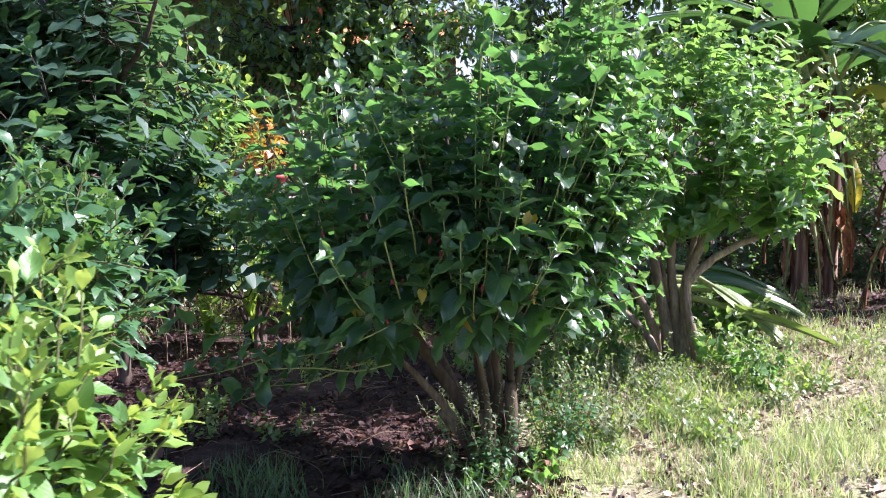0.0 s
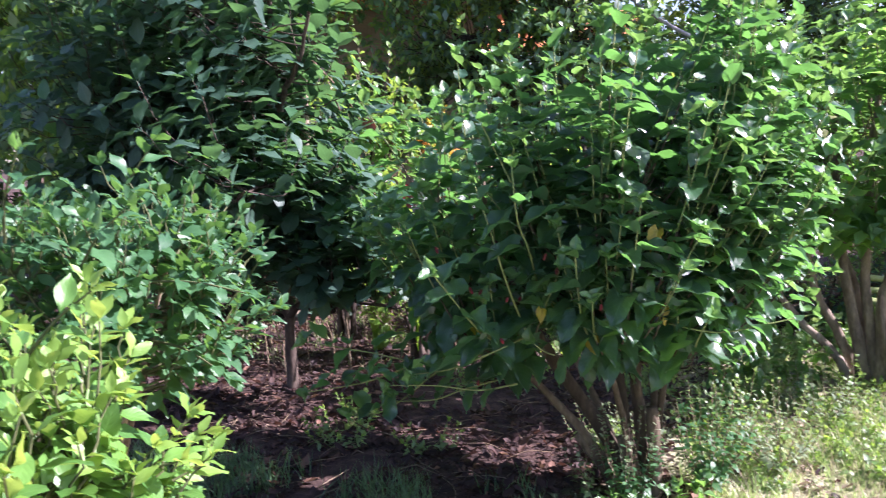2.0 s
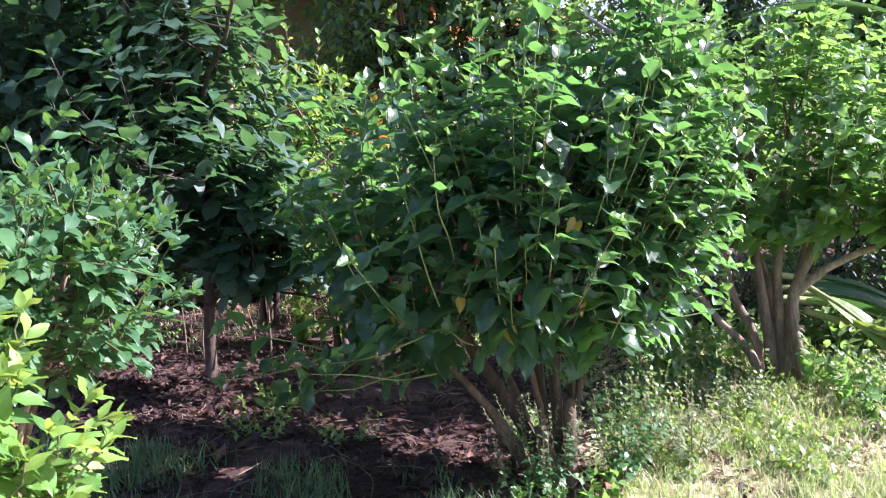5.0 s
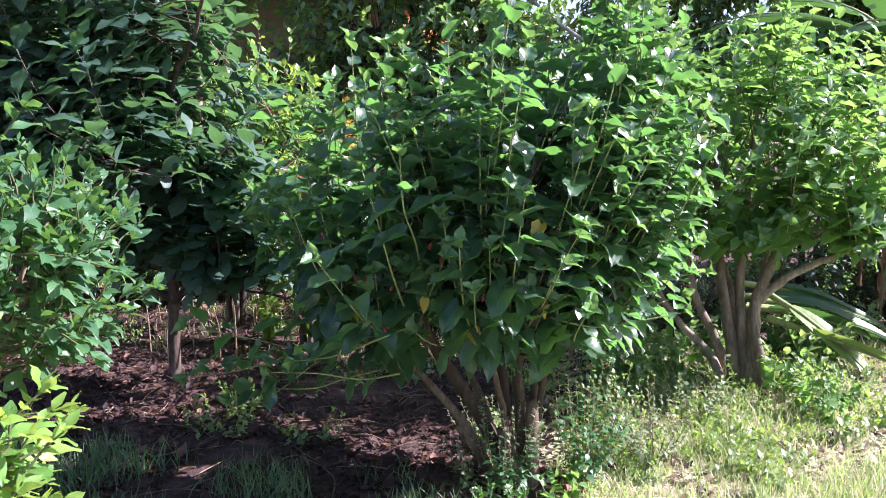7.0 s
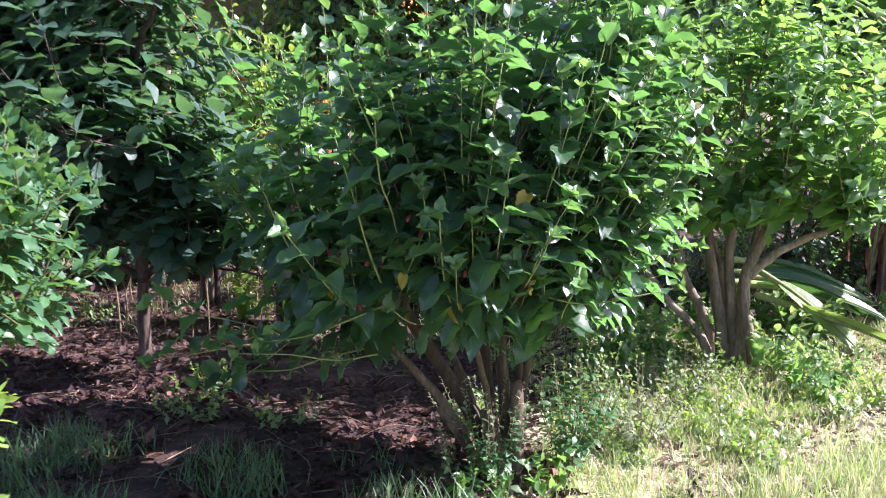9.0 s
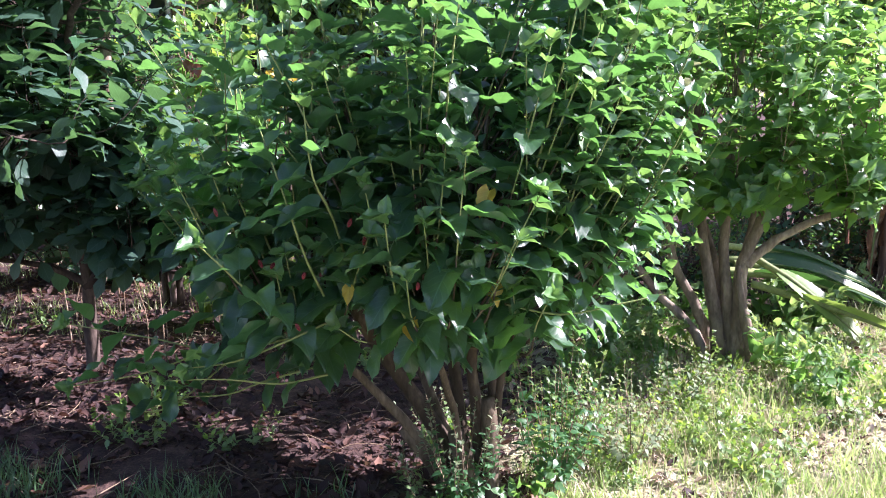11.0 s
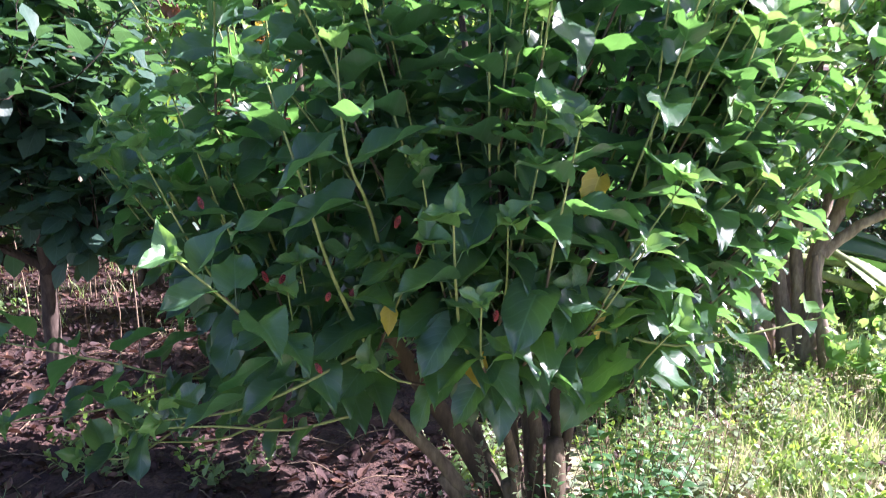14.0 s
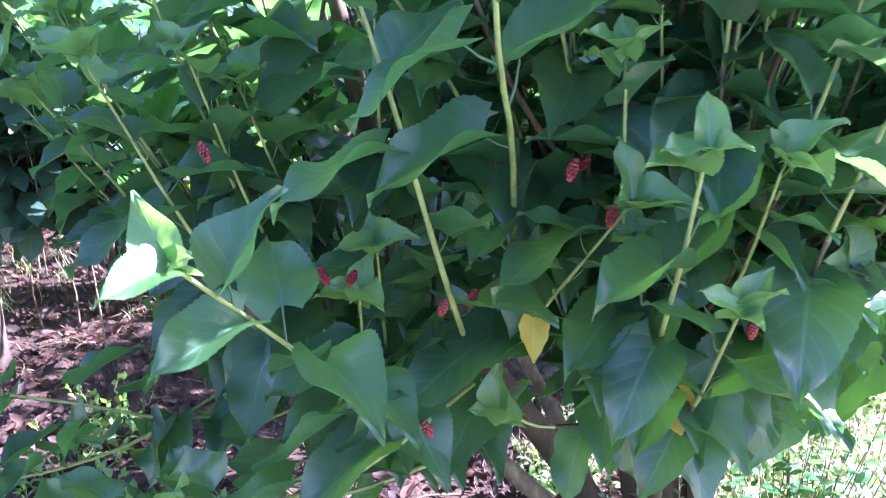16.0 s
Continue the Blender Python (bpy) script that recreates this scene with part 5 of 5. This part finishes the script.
def shed():
    """A lean-to with rows of clay tiles."""
    root = thing("tiled_shed", "small shed with an orange clay tile roof", "shed", (-1.9, 13.2, 0))
    part("wall", box_bm((-1.2, 0.3, -0.1), (1.2, 0.5, 2.9), 0.01), plaster, root)
    for r in range(5):
        for c in range(12):
            bm = bmesh.new()
            n = 6
            ring = []
            for e in (0.0, 0.34):
                ring.append([bm.verts.new((0.1 * math.cos(math.pi * i / n), e, 0.1 * (1 - 0.1 * e) * math.sin(math.pi * i / n))) for i in range(n + 1)])
            for i in range(n):
                bm.faces.new((ring[0][i], ring[0][i + 1], ring[1][i + 1], ring[1][i]))
            if r == c == 0:
                first = part("roof_tile", bm, clay, root)
                ob = first
            else:
                bm.free()
                ob = new("roof_tile", first.data)
                ob.parent = root
            ob.matrix_basis = pose(-1.15 + 0.21 * c, -0.35 + 0.28 * r, 2.9 + 0.14 * r, 26, 0, 0)


def flower_pot(at, material, label, r=0.14, h=0.24):
    root = thing("flower_pot", label, "flower pot", at, "flower pots")
    part("pot", lathe_bm([(0.0, 0.0), (r * 0.7, 0.0), (r * 0.78, h * 0.3), (r * 0.95, h * 0.82), (r * 1.08, h * 0.82), (r * 1.1, h), (r * 0.95, h), (r * 0.9, h * 0.85), (0.0, h * 0.85)]), material, root)
    lines, leaves = [], []
    for k in range(5):
        a = k * 1.3
        p = curve_up((0, 0, h * 0.8), (0.16 * math.cos(a), 0.16 * math.sin(a), h + R.uniform(0.2, 0.4)), 0.02, 5, 0.005)
        lines.append((p, np.linspace(0.005, 0.002, len(p))))
        leaves += leaves_on(p, np.array((0, 0, h)), BROAD, 0.12, 0.06, 0.4)
    tubes("branchwork", lines, twig_mat, root, 5, kind="stuff")
    scatter("leaves", leaves, BROAD, [lit_leaf, lit_leaf], root)


def bench():
    root = thing("plant_bench", "tall grey concrete bench with flower pots on it", "bench", (-2.65, 9.0, 0))
    part("slab", box_bm((-0.75, -0.2, 1.0), (0.75, 0.2, 1.08), 0.01), concrete, root)
    for x in (-0.6, 0.6):
        part("support", box_bm((x - 0.08, -0.18, -0.05), (x + 0.08, 0.18, 0.998), 0.01), concrete, root, "grey concrete block")


house()
shed()
bench()
R.seed(99)
flower_pot((-2.72, 8.95, 1.08), red_pot, "red plastic flower pot with a leafy plant")
flower_pot((-2.2, 9.0, 1.08), red_pot, "red plastic flower pot with a leafy plant")
flower_pot((-3.0, 9.0, 1.08), white_paint, "white flower pot with a leafy plant", 0.11, 0.3)
flower_pot((-2.46, 9.0, 1.08), white_paint, "white flower pot with a leafy plant", 0.12, 0.3)

# ---- berries and yellowed leaves on the mulberry bush ----


def berry_mesh():
    bm = bmesh.new()
    for r in range(6):
        for c in range(6):
            a, z = c * math.pi / 3 + r * 0.52, -0.011 + 0.0045 * r
            rad = 0.0062 * math.sin(math.pi * (r + 0.8) / 6.6)
            bmesh.ops.create_icosphere(bm, subdivisions=1, radius=0.0033, matrix=Matrix.Translation((rad * math.cos(a), rad * math.sin(a), z)))
    me = bpy.data.meshes.new("berry")
    bm.to_mesh(me)
    bm.free()
    me.materials.append(berry_mat)
    return me


def berries():
    R.seed(103)
    bush = bpy.data.objects["mulberry_bush"]
    me = berry_mesh()
    base = np.array(bush.location)
    spots = [(-0.166, 3.62, 1.137), (-0.135, 3.64, 1.128), (-0.009, 3.58, 1.111), (0.018, 3.66, 1.098), (-0.035, 3.58, 0.949), 
             (0.144, 3.58, 1.277), (-0.288, 3.58, 1.303), (0.188, 3.58, 1.224), (0.349, 3.58, 1.089), (0.16, 3.72, 1.26), (-0.24, 3.88, 0.69), (0.55, 3.95, 1.0)]
    for x, y, z in spots:
        ob = new("berry", me)
        ob.parent = bush
        tagged(ob, "ripening red mulberry")
        ob.matrix_basis = Matrix.Translation(Vector((x, y, z)) - Vector(base)) @ pose(0, 0, 0, R.uniform(-30, 30), R.uniform(-30, 30), R.uniform(0, 360)) @ Matrix.Diagonal((0.75, 0.75, R.uniform(0.8, 1.05), 1.0))
    spots = [((0.27, 3.80, 0.96), 0.10), ((-0.21, 3.80, 1.0), 0.085), ((0.55, 3.74, 1.37), 0.09), ((0.52, 3.85, 1.07), 0.085), ((0.09, 3.72, 1.06), 0.06), ((-0.18, 3.78, 0.98), 0.06)]
    ls = [(leaf_frame(np.array(p) - base, np.array((R.uniform(-0.4, 0.4), -0.5, -0.9)), np.array((R.uniform(-0.3, 0.3), -0.8, 0.5)), s), k % 4, 0) for k, (p, s) in enumerate(spots)]
    single_leaves("yellow_leaf", ls, MUL, [yellow_leaf], bush, "yellowed leaf about to fall")


berries()


# ---- small things ----
def stump():
    """The old cut foot of the mulberry bush: a knotted base with two sawn stubs."""
    bush = bpy.data.objects["mulberry_bush"]
    R.seed(111)
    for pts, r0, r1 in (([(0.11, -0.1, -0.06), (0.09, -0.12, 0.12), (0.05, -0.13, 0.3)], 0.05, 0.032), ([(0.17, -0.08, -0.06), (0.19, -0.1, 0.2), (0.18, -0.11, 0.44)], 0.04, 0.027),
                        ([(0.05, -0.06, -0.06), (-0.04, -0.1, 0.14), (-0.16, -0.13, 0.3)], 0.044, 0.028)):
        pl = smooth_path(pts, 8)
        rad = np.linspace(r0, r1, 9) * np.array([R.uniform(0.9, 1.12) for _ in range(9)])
        tubes("stub", [(np.vstack([pl, pl[-1:]]), np.append(rad, 0.001))], shaded_bark, bush, 10, "old sawn stub with pale bark")


stump()


def single_touches():
    """Bleached leaves that catch the eye on the bush and the tree."""
    bush = bpy.data.objects["mulberry_bush"]
    base = np.array(bush.location)
    spots = [((1.13, 4.5, 1.71), (0.6, -0.5, 0.3), (0.1, -0.8, 0.6), 0.085), ((1.12, 4.52, 1.73), (-0.5, -0.3, 0.5), (0.2, -0.8, 0.5), 0.07), ((1.14, 4.5, 1.7), (0.1, -0.6, -0.6), (0.2, -0.9, 0.3), 0.06)]
    single_leaves("pale_leaf", [(leaf_frame(np.array(p) - base, d, n, s), 0, 0) for p, d, n, s in spots], MUL_HI, [pale_leaf], bush, "bleached cream-coloured leaf")


single_touches()


def strap_plant(at, height, count, seed):
    """Upright broad blades from one foot."""
    R.seed(seed)
    root = thing("strap_leaf_plant", "yellow-green plant with upright broad strap leaves", "plant", (at[0], at[1], hill(*at)), "strap-leaved plants")
    for k in range(count):
        a = k * 137.5 + R.uniform(-20, 20)
        P, F, U = banana_blade(height * R.uniform(0.75, 1.1), R.uniform(0.09, 0.14), (R.uniform(80, 86), R.uniform(40, 62)), 0.0, 14, 4, 0.5)
        ob = link_mesh("strap_leaf", P, F, lit_leaf, root, "", U)
        ob.matrix_basis = pose(R.uniform(-0.05, 0.05), R.uniform(-0.05, 0.05), -0.02, 0, 0, a)


strap_plant((-2.15, 6.95), 1.45, 7, 121)
strap_plant((-1.82, 7.0), 1.25, 6, 122)


def pink_blossom(at):
    R.seed(131)
    tree = bpy.data.objects["fruit_tree"]
    base = np.array(tree.location)
    petals = []
    for k in range(4):
        c = np.array(at) + rnd(0.05) - base
        for j in range(5):
            a = j * 1.257 + k
            petals.append((leaf_frame(c, (math.cos(a), -0.5, math.sin(a)), (0, -1, 0.3), 0.035), 1, 0))
    scatter("blossom", petals, PRIVET, [pink_petal], tree, "small pink blossom", kind="")


pink_blossom((-2.45, 6.1, 1.8))


def red_hanging_leaf():
    shrub_ob = bpy.data.objects["loquat_shrub"]
    base = np.array(shrub_ob.location)
    ls = [(leaf_frame(np.array((-2.2 + 0.03 * k, 7.05, 2.02 - 0.02 * k)) - base, (0.1 * k - 0.1, -0.1, -1), (0.2, -1, 0.1), 0.13), 0, 0) for k in range(3)]
    single_leaves("withered_leaf", ls, BROAD_HI, [red_leaf], shrub_ob, "withered red-brown hanging leaf")


red_hanging_leaf()


def bare_twigs():
    """Two leafless tan twigs that arch out of the sunlit shrub."""
    shrub_ob = bpy.data.objects["loquat_shrub"]
    base = np.array(shrub_ob.location)
    for pts in (((-2.9, 7.3, 2.5), (-2.75, 7.0, 2.58), (-2.5, 6.95, 2.35), (-2.32, 6.95, 2.15), (-2.2, 6.95, 1.95)), ((-2.6, 7.2, 2.3), (-2.45, 6.95, 2.2), (-2.36, 6.95, 2.0), (-2.3, 6.95, 1.82))):
        tubes("bare_twig", [(smooth_path([np.array(p) - base for p in pts], 10), np.linspace(0.011, 0.005, 11))], twig_brown, shrub_ob, 6, "leafless tan twig")


bare_twigs()


def bare_branch():
    tree = bpy.data.objects["background_tree.003"]
    base = np.array(tree.location)
    main = smooth_path([np.array(p) - base for p in ((0.75, 11.6, 2.5), (0.3, 11.05, 2.75), (-0.2, 11.0, 3.05), (-0.7, 11.0, 3.5), (-0.9, 11.0, 3.9))], 10)
    fork = smooth_path([np.array(p) - base for p in ((-0.3, 11.0, 3.13), (-0.3, 10.98, 3.4), (-0.22, 10.95, 3.7))], 6)
    tubes("bare_branch", [(main, np.linspace(0.03, 0.014, 11)), (fork, np.linspace(0.016, 0.007, 7))], concrete, tree, 7, "pale leafless branch")


bare_branch()


def dry_stalks():
    """Thin dry stalks that stand in the soil round the fruit tree."""
    R.seed(141)
    paths = []
    for _ in range(26):
        x, y, h = R.uniform(-4.0, -1.0), R.uniform(5.9, 8.0), R.uniform(0.25, 0.6)
        z = hill(x, y)
        paths.append((smooth_path([(x, y, z - 0.02), (x + R.uniform(-0.03, 0.03), y, z + h * 0.5), (x + R.uniform(-0.08, 0.08), y, z + h)], 5), np.linspace(0.006, 0.003, 6)))
    ob = tubes("dry_stalks", paths, twig_brown, None, 5, "thin dry stalks standing in the soil", "stuff")
    tagged(ob, category="stalks")


dry_stalks()
